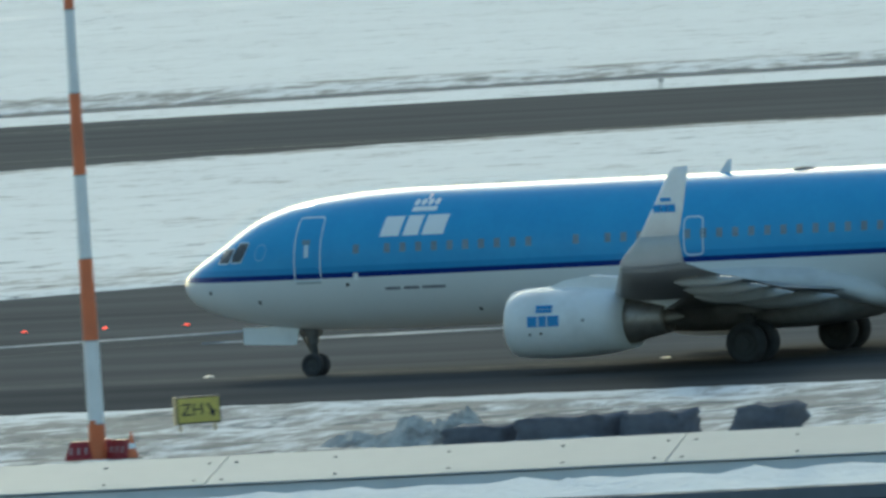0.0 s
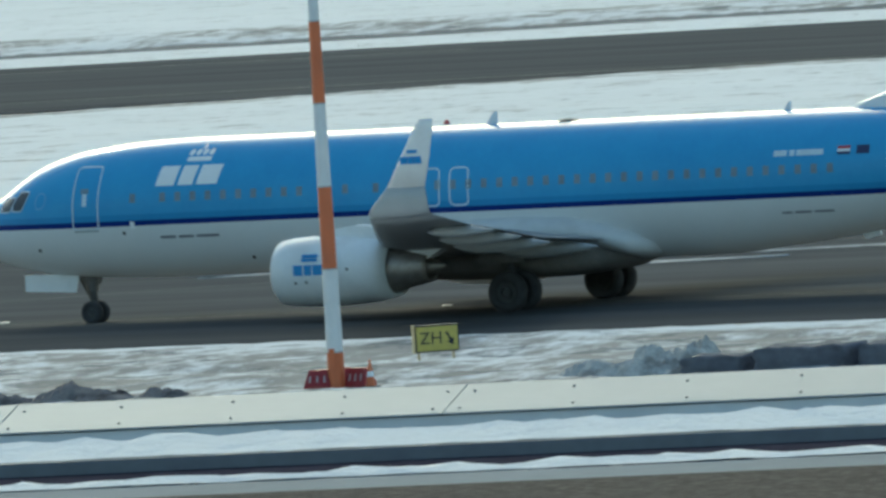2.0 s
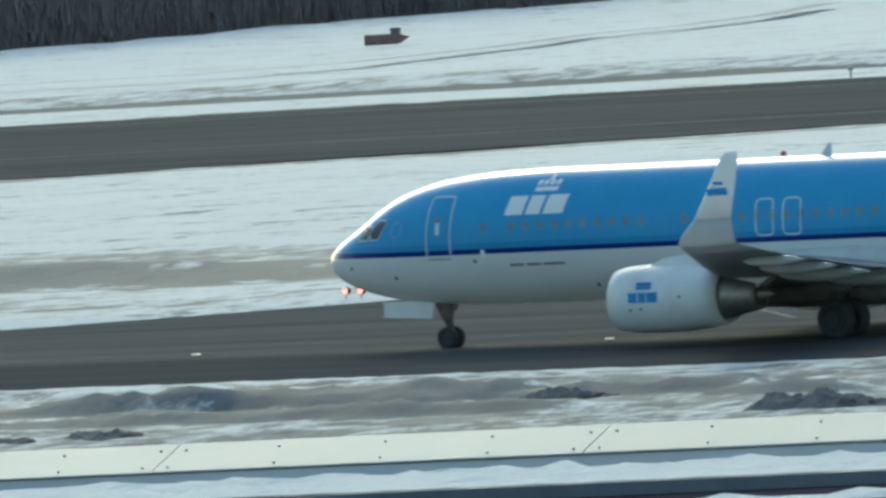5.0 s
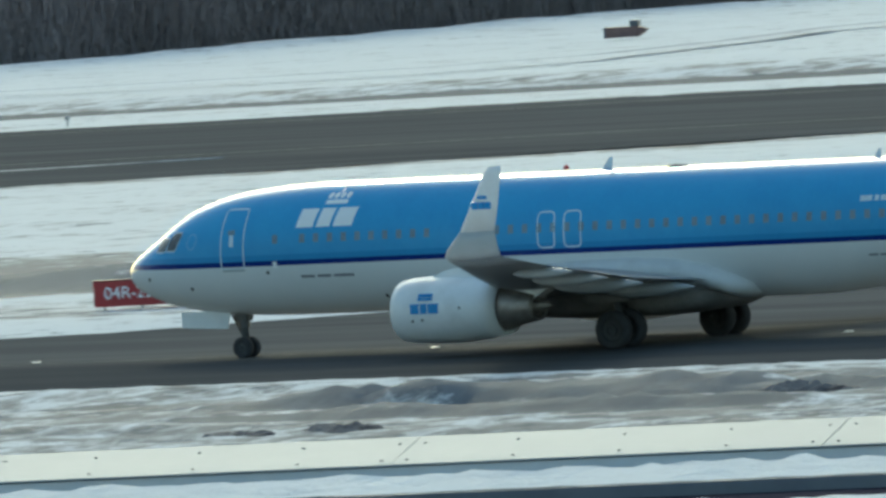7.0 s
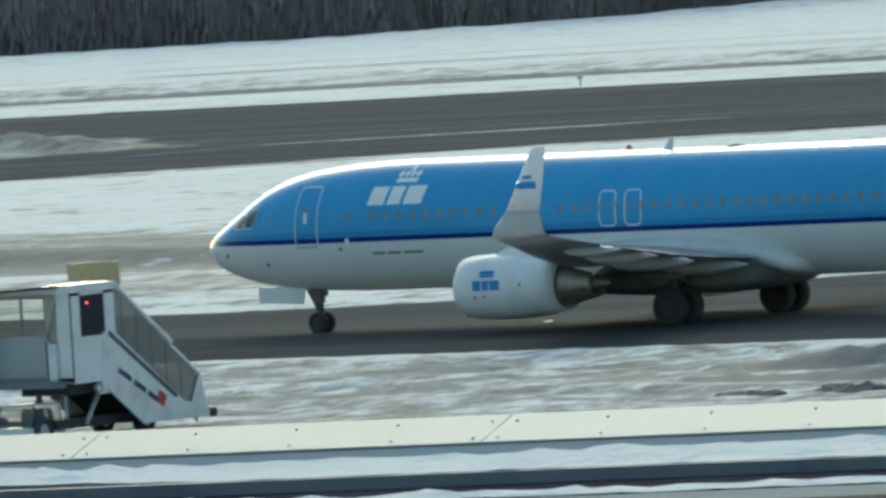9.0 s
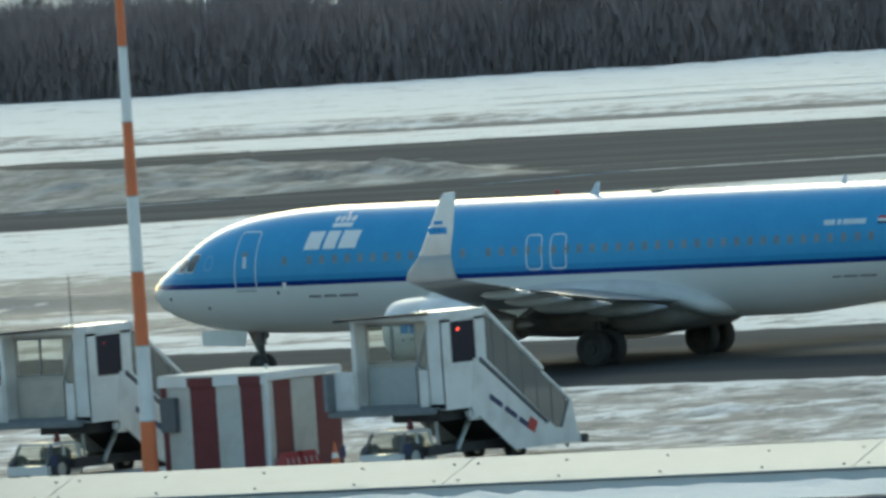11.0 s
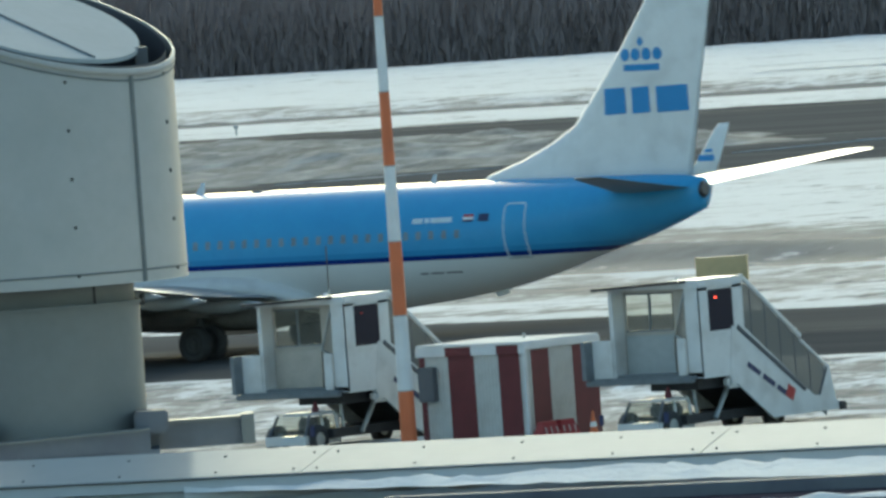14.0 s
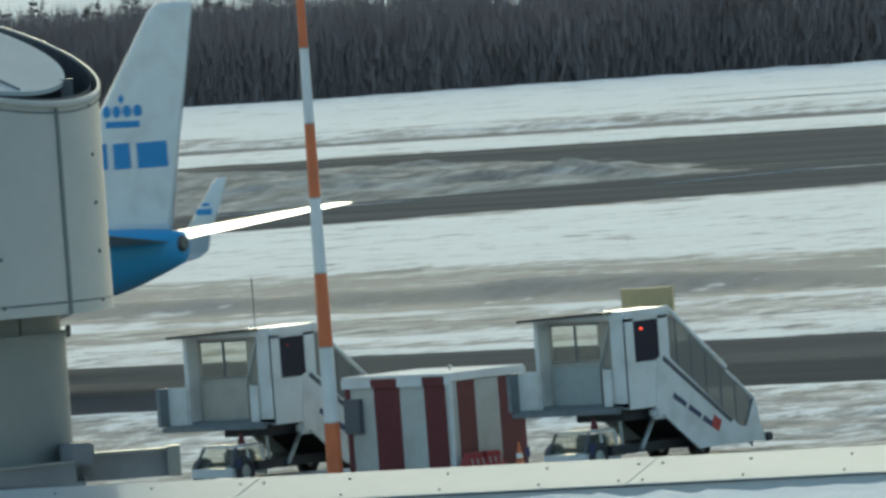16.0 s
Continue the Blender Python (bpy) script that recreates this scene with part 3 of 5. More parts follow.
def crown_marks(x, z, s, parent, material, where):
    """The emblem as plain shapes: a bar and four dots."""
    bm = where(x, x + 5 * s, z, z + 0.8 * s)
    part("emblem_bar", bm, material, parent)
    for k in range(4):
        part("emblem_dot", skin_disc(x + 0.45 * s + k * 1.37 * s, z + 1.55 * s, 0.56 * s), material, parent)
    part("emblem_dot", where(x + 2.2 * s, x + 2.8 * s, z + 2.0 * s, z + 2.8 * s), material, parent)


def wheel(name, at, r, width, parent):
    """Tyre with a hub, turning on its own axle."""
    w = width / 2
    tyre = part(name, spun([(-w * 0.5, r * 0.5), (-w, r * 0.62), (-w, r * 0.85), (-w * 0.7, r * 0.97), (-w * 0.25, r), (w * 0.25, r), (w * 0.7, r * 0.97), (w, r * 0.85), (w, r * 0.62), (w * 0.5, r * 0.5)], axis="Y", seg=36), RUBBER, parent, "worn black rubber tyre", True)
    tyre.location = at
    hub = spun([(-w * 0.6, 0.01), (-w * 0.6, r * 0.2), (-w * 0.9, r * 0.24), (-w * 0.9, r * 0.3), (-w * 0.55, r * 0.34), (-w * 0.55, r * 0.56), (w * 0.55, r * 0.56), (w * 0.6, 0.01)], axis="Y", seg=24)
    for k in range(6):
        a = k * math.pi / 3
        rod((r * 0.42 * math.cos(a), -w * 0.62, r * 0.42 * math.sin(a)), (r * 0.42 * math.cos(a), -w * 0.4, r * 0.42 * math.sin(a)), r * 0.07, bm=hub, seg=8)
    part("rim", hub, STRUT, tyre, "grey metal wheel hub")
    return tyre


def airliner():
    p = thing("airliner", pose(NOSE[0][1], TRACK, 0), "blue and white twin-jet airliner taxiing with winglets", "aircraft")
    body = part("fuselage", fuselage_mesh(), FUSELAGE, p, "light blue fuselage with navy line and pale grey belly", True)
    # belly fairing
    rings = []
    for x, hw, zb, zt in ((12.4, 0.7, 1.35, 2.0), (13.2, 1.5, 1.5, 2.3), (14.5, 1.98, 1.6, 2.6), (17, 2.14, 1.65, 2.8), (19.5, 2.16, 1.65, 2.85), (21, 2.12, 1.6, 2.75), (22.1, 2.0, 1.5, 2.5), (22.9, 1.75, 1.28, 2.2), (23.4, 1.2, 1.4, 1.9)):
        rings.append([(x, hw * math.copysign(abs(math.cos(a)) ** 0.7, math.cos(a)), (zb + zt) / 2 + (zt - zb) / 2 * math.copysign(abs(math.sin(a)) ** 0.8, math.sin(a))) for a in [2 * math.pi * i / 32 for i in range(32)]])
    part("belly_fairing", loft(rings), BELLY, p, "pale grey wing root fairing", True)
    for side in (-1, 1):
        rings = [airfoil(x, c, side * y, z, t, 0.012) for y, x, c, z, t in WING]
        part("wing", loft(rings), GREY_WING, p, "swept grey metal wing", True)
        # blended winglet
        wl = []
        for k, (dy, dz, x, c) in enumerate(((0.0, 0.0, 22.9, 2.05), (0.4, 0.08, 23.1, 1.95), (0.7, 0.3, 23.4, 1.78), (0.86, 0.82, 24.0, 1.2), (1.0, 1.6, 24.55, 0.92), (1.16, 2.5, 25.15, 0.58), (1.19, 2.7, 25.35, 0.42))):
            ring = []
            tilt = (0.1, 0.5, 1.0, 1.35, 1.4, 1.4, 1.4)[k]
            for px, py, pz in airfoil(x, c, 0, 0, 0.09):
                ring.append((px, side * (16.7 + dy - pz * math.sin(tilt)), 3.45 + dz + pz * math.cos(tilt)))
            wl.append(ring)
        part("winglet", loft(wl[:4]), FAIRING, p, "grey lower winglet", True)
        tip = part("winglet", loft(wl[3:]), WHITE, p, "white upper winglet with small emblem", True)
        # flap track fairings
        for y, s in ((3.4, 1.0), (6.6, 0.95), (9.6, 0.8), (12.3, 0.65)):
            x, c, z, t = wing_at(y)
            prof = [(0, 0.02), (0.35, 0.17), (1.0, 0.26), (1.9, 0.25), (2.7, 0.14), (3.3, 0.02)]
            bm = spun([(a * s, r * s) for a, r in prof], (x + c - 2.1 * s, side * y, z - 0.28 * s), seg=16)
            part("flap_fairing", bm, FAIRING, p, "grey flap track fairing", True)
        # flaps, as panels slightly drooped behind the wing
        for y0, y1 in ((2.2, 5.3), (5.5, 11.8)):
            r = []
            for y in (y0, y1):
                x, c, z, t = wing_at(y)
                r.append(airfoil(x + c * 0.86, c * 0.26, side * y, z - 0.05, 0.12, 0.02))
            bm = loft(r)
            part("flap", bm, GREY_WING, p, "grey trailing-edge flap", True)
        # engine
        ey = side * 4.83
        part("nacelle", spun([(0.30, 0.72), (0.08, 0.79), (0.0, 0.86), (0.06, 0.92), (0.4, 0.98), (1.2, 1.02), (2.2, 1.01), (3.1, 0.93), (3.75, 0.80), (3.72, 0.75), (2.8, 0.78)], (13.3, ey, 1.48), seg=48), WHITE, p, "white engine nacelle", True)
        part("intake", spun([(0.30, 0.73), (0.9, 0.76), (1.0, 0.3), (0.55, 0.02)], (13.3, ey, 1.48), seg=32), DARK_METAL, p, "dark engine intake fan", True)
        part("core_cowl", spun([(2.8, 0.72), (3.72, 0.68), (4.15, 0.57), (4.7, 0.46), (4.85, 0.43), (4.8, 0.36), (4.3, 0.34)], (13.3, ey, 1.48), seg=32), NOZZLE, p, "brown-grey metal core nozzle", True)
        part("exhaust_cone", spun([(4.2, 0.3), (4.8, 0.25), (5.3, 0.04)], (13.3, ey, 1.48), seg=24), NOZZLE, p, "", True)
        part("pylon", plate([(14.5, 2.45), (15.0, 2.66), (15.8, 2.76), (17.2, 2.62), (19.0, 2.2), (18.1, 1.7), (16.2, 2.0), (14.6, 2.35)], 0.55, "Y", None), WHITE, p).location = (0, ey, 0)
        # tailplane
        rings = [airfoil(34.4, 3.5, 0, 4.72, 0.075), airfoil(34.9, 3.0, side * 0.6, 4.76, 0.075), airfoil(38.4, 1.15, side * 7.05, 5.42, 0.07), airfoil(38.7, 0.9, side * 7.18, 5.44, 0.05)]
        # far tailplane's sunlit look is put into a lighter paint than the near one's
        part("tailplane", loft(rings), GREY_WING if side < 0 else FAIRING, p, "swept tailplane", True)
        # main gear
        for dy in (-0.42, 0.42):
            WHEELS.append((wheel("main_wheel", (19.69, side * 2.86 + dy, 0.59), 0.59, 0.4, p), 0.59))
        part("gear_strut", rod((19.69, side * 2.86, 0.56), (19.4, side * 2.6, 1.9), 0.13), STRUT, p, "grey landing gear strut")
        part("axle", rod((19.69, side * 2.86 - 0.4, 0.56), (19.69, side * 2.86 + 0.4, 0.56), 0.09), STRUT, p)
    # fin
    fin = []
    for z, x0, x1 in FIN:
        th = 0.62 if z < 12.4 else 0.3
        fin.append([(px, pz * min(1.0, th / (0.09 * (x1 - x0) + 0.02)), z) for px, _, pz in airfoil(x0, x1 - x0, 0, 0, 0.075)])
    part("fin", loft(fin), WHITE, p, "white tail fin with blue emblem", True)
    part("exhaust_outlet", rod((38.05, 0, 4.66), (38.2, 0, 4.68), 0.3, 0.22, 20), DARK_METAL, p)
    # nose gear
    for dy in (-0.2, 0.2):
        WHEELS.append((wheel("nose_wheel", (4.09, dy, 0.34), 0.34, 0.22, p), 0.34))
    part("gear_strut", rod((4.09, 0, 0.34), (4.0, 0, 1.6), 0.12), STRUT, p, "grey nose gear strut")
    part("gear_door", plate([(2.0, 1.02), (3.7, 0.95), (3.85, 1.5), (2.0, 1.5)], 0.03, "Y"), WHITE, p, "white nose gear door").location = (0, -0.38, 0)
    # doors, exits, windows
    part("door_line", outline(4.55, 5.42, 2.8, 4.62, 0.045, lean=0.03), SILVER_LINE, p)
    part("door_line", outline(31.3, 32.1, 2.85, 4.55, 0.045), SILVER_LINE, p)
    for x in (16.25, 17.2):
        part("exit_line", outline(x, x + 0.6, 3.08, 4.15, 0.05, r=0.15), SILVER_LINE, p, "pale door outline")
    for k in range(46):
        x = 6.55 + k * 0.508
        if k not in (1, 12, 13, 15) and x < 29.9:
            part("window", decal(x, x + 0.19, 3.55, 3.81, nz=2, nx=1), PANE_REFLECT, p)
    # flight deck glass
    for x, w, z0, z1 in ((1.72, 0.46, 3.42, 3.80), (2.24, 0.42, 3.44, 3.96)):
        part("cockpit_window", decal(x, x + w, z0, z1, skew=0.45, nx=3), GLASS_DARK, p, "dark flight deck window")
        part("window_frame", outline(x + 0.02, x + w, z0 - 0.02, z1 + 0.02, 0.035, r=0.05, lean=0.45, lift=0.02), SILVER_LINE, p)
    part("door_handle", decal(4.9, 5.05, 3.5, 3.85), SILVER_LINE, p)
    part("door_window", decal(4.83, 5.1, 3.86, 4.0), PANE_REFLECT, p)
    part("door_sill", decal(4.58, 5.42, 2.74, 2.80, lift=0.03), FAIRING, p)
    part("door_sill", decal(31.3, 32.12, 2.79, 2.85, lift=0.03), FAIRING, p)
    for x, w in ((7.4, 0.62), (8.14, 0.5), (8.76, 0.7)):
        part("logo_block", decal(x, x + w, 4.0, 4.55, skew=0.25), LOGO_WHITE, p, "white logo block")
    crown_marks(8.3, 4.66, 0.16, p, LOGO_WHITE, lambda a, b, c, d: decal(a, b, c, d))
    # lines of small writing that cannot be made out
    for x, w in ((7.45, 0.5), (8.05, 0.5), (8.65, 0.75)):
        part("lettering_bar", decal(x, x + w, 2.47, 2.55), FAINT, p)
    for x, w in ((27.8, 0.32), (28.2, 0.5), (28.8, 0.6)):
        part("lettering_bar", decal(x, x + w, 2.42, 2.48), FAINT, p)
    for x, w in ((27.7, 0.42), (28.2, 0.16), (28.42, 0.85)):
        part("registration_bar", decal(x, x + w, 4.06, 4.22), SILVER_LINE, p)
    part("flag", decal(29.72, 30.12, 4.20, 4.28), RED, p, "small red, white and blue flag")
    part("flag", decal(29.72, 30.12, 4.12, 4.20), LOGO_WHITE, p)
    part("flag", decal(29.72, 30.12, 4.04, 4.12), NAVY, p)
    part("flag", decal(30.32, 30.72, 4.04, 4.28), NAVY, p, "small dark blue flag")
    part("emblem_ring", outline(3.15, 3.52, 3.46, 3.92, 0.03, r=0.18, lean=0.15), EMBLEM_PALE, p)
    for x, z in ((1.35, 2.52), (3.1, 2.2), (6.2, 2.62), (10.2, 1.75)):
        part("port", decal(x, x + 0.11, z, z + 0.1), DARK_METAL, p)
    part("light", decal(6.5, 6.65, 2.8, 3.0), LOGO_WHITE, p)
    # fin emblem, both sides of the blade
    for x, w in ((34.55, 0.85), (35.65, 0.68), (36.6, 1.2)):
        part("logo_block", fin_patch([(x, 7.15), (x + w, 7.17), (x + w, 8.0), (x, 7.98)]), LOGO_BLUE, p, "blue logo block")
    part("emblem_bar", fin_patch([(35.4, 8.50), (36.8, 8.49), (36.8, 8.70), (35.4, 8.71)]), LOGO_BLUE, p)
    for k in range(4):
        part("emblem_dot", fin_patch([(35.46 + k * 0.43 + 0.185 * math.cos(a), 9.02 + 0.2 * math.sin(a)) for a in [math.pi * j / 8 for j in range(16)]]), LOGO_BLUE, p)
    part("emblem_dot", fin_patch([(36.1, 9.25), (36.24, 9.42), (36.1, 9.59), (35.96, 9.42)]), LOGO_BLUE, p)
    # emblem on the engines and winglets
    for x, w in ((14.15, 0.3), (14.5, 0.24), (14.78, 0.36)):
        part("logo_block", box((w, 0.06, 0.3), (x + w / 2, -4.83 - 0.995, 1.56)), LOGO_BLUE, p)
    part("emblem_bar", box((0.5, 0.08, 0.08), (14.66, -4.83 - 0.955, 1.84), (-14, 0, 0)), LOGO_BLUE, p)
    for k in range(4):
        part("emblem_dot", box((0.1, 0.08, 0.1), (14.47 + k * 0.13, -4.83 - 0.925, 1.95), (-18, 0, 0)), LOGO_BLUE, p)
    for x, z in ((14.2, 1.2), (14.55, 1.22), (15.9, 1.55)):
        part("drain", box((0.07, 0.02, 0.07), (x, -4.83 - 1.0, z)), DARK_METAL, p)
    for side, out in ((-1, -0.06), (1, -0.06)):
        for x, w in ((24.58, 0.22), (24.83, 0.16), (25.02, 0.2)):
            part("logo_block", box((w, 0.15, 0.2), (x + w / 2, side * 17.70, 5.02), (side * -10, 0, 0)), LOGO_BLUE, p)
        part("emblem_bar", box((0.3, 0.15, 0.09), (24.98, side * 17.735, 5.26), (side * -10, 0, 0)), LOGO_BLUE, p)
    for x in (17.74, 27.34):
        k = 0.8 if x < 20 else 0.5
        part("antenna", plate([(x - 0.3 * k, 5.28), (x + 0.12 * k, 5.28), (x + 0.2 * k, 5.34 + 0.4 * k), (x + 0.06 * k, 5.34 + 0.4 * k)], 0.04, "Y"), WHITE, p, "white blade antenna", )
    part("antenna", plate([(11.2, 1.0), (11.35, 1.0), (11.55, 1.32), (11.1, 1.32)], 0.04, "Y"), WHITE, p)
    part("beacon", spun([(0, 0.09), (0.08, 0.08), (0.14, 0.01)], (16.2, 0, 5.34), "Z", 12), RED, p, "red beacon lamp")
    part("satcom_dome", spun([(0, 0.34), (0.02, 0.3), (0.05, 0.02)], (20.2, 0, 5.3), "Z", 20), RUBBER, p)
    part("tail_skid", plate([(29.6, 1.55), (30.1, 1.65), (30.0, 1.95), (29.4, 1.85)], 0.08, "Y"), WHITE, p)
    # keel and gear bays carry the shade under the belly in their dark colour
    keel = []
    for x, hw, zb in ((13.0, 0.9, 1.25), (14.4, 1.9, 0.98), (17.0, 2.15, 0.85), (20.4, 2.15, 0.85), (21.8, 1.8, 1.0), (22.9, 0.8, 1.3)):
        keel.append([(x, hw * math.copysign(abs(math.cos(a)) ** 0.6, math.cos(a)), (zb + 2.0) / 2 + (2.0 - zb) / 2 * math.copysign(abs(math.sin(a)) ** 0.7, math.sin(a))) for a in [2 * math.pi * i / 24 for i in range(24)]])
    part("keel_panel", loft(keel), UNDERBODY, p, "grimy underbelly panel, darkened for the shade below", True)
    for side in (-1, 1):
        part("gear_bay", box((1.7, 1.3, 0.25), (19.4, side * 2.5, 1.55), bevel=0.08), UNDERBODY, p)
        part("brace", rod((19.6, side * 2.8, 0.9), (19.3, side * 1.6, 1.5), 0.06), STRUT, p)
    part("torque_link", rod((4.09, 0, 0.5), (3.55, 0, 1.5), 0.04), STRUT, p)
    part("steering_collar", rod((4.05, 0, 0.95), (4.02, 0, 1.4), 0.19), DARK_METAL, p)
    part("gear_box", box((0.5, 0.36, 0.3), (4.05, 0, 1.3), bevel=0.04), DARK_METAL, p)
    return p


# grime over a base darkened for the shade under the wing roots
UNDERBODY = mat("underbody_grime_shade", (0.20, 0.19, 0.18), 0.6, vary=0.3, scale=1.5, dirt=(0.05, 0.05, 0.05), dirt_amount=0.6)
FAIRING = mat("fairing_paint", (0.40, 0.42, 0.43), 0.3, vary=0.08, scale=2)
BELLY = mat("belly_grey", (0.60, 0.61, 0.61), 0.35, vary=0.06, scale=1.2, dirt=(0.28, 0.27, 0.26), dirt_amount=0.4, dirt_scale=0.8)
WHEELS = []
TRACK = 387.97
NOSE = [(0, -217.77), (1, -225.37), (2, -233.07), (3, -240.85), (4, -248.72), (5, -256.68), (6, -264.73), (7, -272.88), (8, -281.13), (9, -289.48), (10, -297.93), (11, -306.49), (12, -315.15), (13, -323.93), (14, -332.81), (15, -341.81), (16, -350.93)]
plane = airliner()


# ---- airfield things ----
def mast(x, y, bands, height, first_top, period, label):
    m = thing("striped_mast", pose(x, y, 0), label, "mast")
    zs = [0.0] + [first_top + period * k for k in range(bands)]
    zs[-1] = height

    def radius(z):
        return 0.225 - 0.0085 * z
    for k, (a, b) in enumerate(zip(zs, zs[1:])):
        part("orange_band" if k % 2 == 0 else "white_band", spun([(a, radius(a)), (b, radius(b))], axis="Z", seg=20), ORANGE if k % 2 == 0 else MAST_WHITE, m, "faded orange band" if k % 2 == 0 else "off-white band", True)
        part("collar", spun([(b - 0.02, radius(b) + 0.001), (b - 0.02, radius(b) + 0.012), (b + 0.02, radius(b) + 0.012), (b + 0.02, radius(b) + 0.001)], axis="Z", seg=20), STEEL, m)
    part("base_plate", box((0.8, 0.8, 0.06), (0, 0, 0.03)), STEEL, m)
    part("hatch", box((0.16, 0.02, 0.5), (0.02, -radius(0.9) - 0.004, 0.9)), ORANGE, m)
    part("cap", spun([(height, radius(height)), (height + 0.1, 0.02)], axis="Z", seg=12), STEEL, m)
    return m


mast(-197.08, 345.9, 8, 16.2, 1.06, 2.14, "tall orange and white striped mast on the snow verge")
mast(-260.55, 329.0, 8, 16.0, 1.72, 2.04, "tall orange and white striped mast beside the striped shed")


def writing(name, body, size, material, parent, at, turn=(90, 0, 0), label=""):
    c = bpy.data.curves.new(name, "FONT")
    c.body, c.size, c.extrude, c.align_x, c.align_y = body, size, 0.004, "CENTER", "CENTER"
    tmp = bpy.data.objects.new(name, c)
    scene.collection.objects.link(tmp)
    me = bpy.data.meshes.new_from_object(tmp.evaluated_get(bpy.context.evaluated_depsgraph_get()))
    bpy.data.objects.remove(tmp)
    me.materials.clear()
    me.materials.append(material)
    ob = new(name, me)
    ob.parent = parent
    ob.matrix_basis = pose(*at, *turn)
    if label:
        ob["label"] = label
    return ob


def barrier(x, y, turn=0.0):
    b = thing("barrier_block", pose(x, y, 0.12, 0, 0, turn), "red plastic barrier block with white reflectors on snow", "barrier", "red barrier blocks")
    part("body", loft([[(sx * (0.36 - t), sy * (0.22 - t), z) for sx, sy in ((-1, -1), (1, -1), (1, 1), (-1, 1))] for z, t in ((0, 0), (0.1, 0), (0.42, 0.10), (0.5, 0.12))]), BARRIER, b)
    for dx in (-0.2, 0.0, 0.2):
        part("reflector", box((0.05, 0.012, 0.18), (dx, -0.185, 0.26), (-17, 0, 0)), REFLECTOR, b)
    return b


def cone_marker(x, y):
    c = thing("traffic_cone", pose(x, y, 0.12), "orange traffic cone with pale bands", "cone", "traffic cones")
    part("base", box((0.36, 0.36, 0.04), (0, 0, 0.02), bevel=0.01), BLACK, c)
    part("cone", spun([(0.04, 0.13), (0.7, 0.025), (0.72, 0.01)], axis="Z", seg=16), ORANGE, c, "", True)
    part("band", spun([(0.28, 0.098), (0.42, 0.075)], axis="Z", seg=16), LOGO_WHITE, c)
    return c


REFLECTOR = mat("reflector", (0.42, 0.34, 0.34), 0.5)
BARRIER = mat("barrier_red", (0.26, 0.012, 0.02), 0.45, vary=0.15)
for dx, dy, a in ((-0.45, -0.1, 10), (0.62, 0.15, -15), (-0.2, 0.6, 40)):
    barrier(-197.08 + dx, 345.9 + dy, a)
cone_marker(-195.9, 345.6)


BEIGE = mat("beige_metal", (0.46, 0.36, 0.19), 0.5, vary=0.12, scale=3)


def taxi_sign():
    s = thing("taxiway_sign", pose(-201.3, 358.8, 0.1, 0, 0, 42), "yellow taxiway sign with black letters on short posts", "sign")
    part("panel", box((1.2, 0.22, 0.72), (0, 0, 0.56), bevel=0.02), BLACK, s, "black-edged sign box")
    part("face", box((1.12, 0.012, 0.64), (0, -0.116, 0.56)), YELLOW, s, "yellow sign face")
    part("side_cap", box((0.04, 0.23, 0.74), (-0.62, 0, 0.56)), BEIGE, s)
    for x in (-0.5, 0.45):
        part("post", box((0.06, 0.06, 0.34), (x, 0, 0.1)), BEIGE, s)
    writing("letters", "ZH", 0.46, BLACK, s, (-0.17, -0.128, 0.56), label="black letters")
    part("arrow", plate([(0.28, 0.93), (0.34, 0.96), (0.46, 0.75), (0.52, 0.80), (0.5, 0.58), (0.33, 0.68), (0.40, 0.72)], 0.01, "Y"), BLACK, s, "black arrow pointing down right").location = (-0.06, -0.128, -0.22)


taxi_sign()


def holding_sign():
    s = thing("holding_sign", pose(-295.7, 421.9, 0.1, 0, 0, 22), "red runway holding sign with white letters in snow", "sign")
    part("panel", box((4.45, 0.3, 0.86), (0, 0, 0.62), bevel=0.02), SIGN_RED, s, "red sign box")
    part("edge", box((4.49, 0.31, 0.05), (0, 0, 1.07)), MAROON, s)
    for x in (-1.9, -0.6, 0.6, 1.9):
        part("post", box((0.08, 0.08, 0.3), (x, 0, 0.1)), STEEL, s)
    writing("letters", "04R-22L CAT II", 0.58, LOGO_WHITE, s, (0, -0.158, 0.63), label="white letters")


SIGN_RED = mat("sign_red", (0.34, 0.025, 0.03), 0.45, vary=0.1, scale=3)
holding_sign()


def sign_back():
    s = thing("taxiway_sign", pose(-318.1, 419.5, 0.1, 0, 0, 24), "back of a beige sign box standing on the snow verge", "sign")
    part("panel", box((1.75, 0.25, 0.82), (0, 0, 0.66), bevel=0.02), BEIGE, s, "beige metal sign box")
    for x in (-0.87, 0.87):
        part("side_cap", box((0.05, 0.27, 0.86), (x, 0, 0.66)), BEIGE, s)
    for x in (-0.6, 0.6):
        part("post", box((0.06, 0.06, 0.3), (x, 0, 0.1)), STEEL, s)


sign_back()

RED_GLOW = glow("stop_light", (1.0, 0.08, 0.05), 3.0)
LAMP_WHITE = mat("lamp_white", (0.7, 0.7, 0.66), 0.3)
for k in range(7):
    l = thing("stop_bar_lamp", pose(-246.6 + 2.95 * k, 423.5, 0.04), "lit red stop bar lamp set in the asphalt", "lamp", "stop bar lamps")
    part("housing", spun([(0.0, 0.1), (0.03, 0.09), (0.04, 0.01)], axis="Z", seg=12), BLACK, l)
    part("lens", box((0.08, 0.06, 0.05), (0, -0.08, 0.06)), RED_GLOW, l, "glowing red lens")
GUARD_GLOW = glow("guard_light", (1.0, 0.2, 0.16), 3.5)
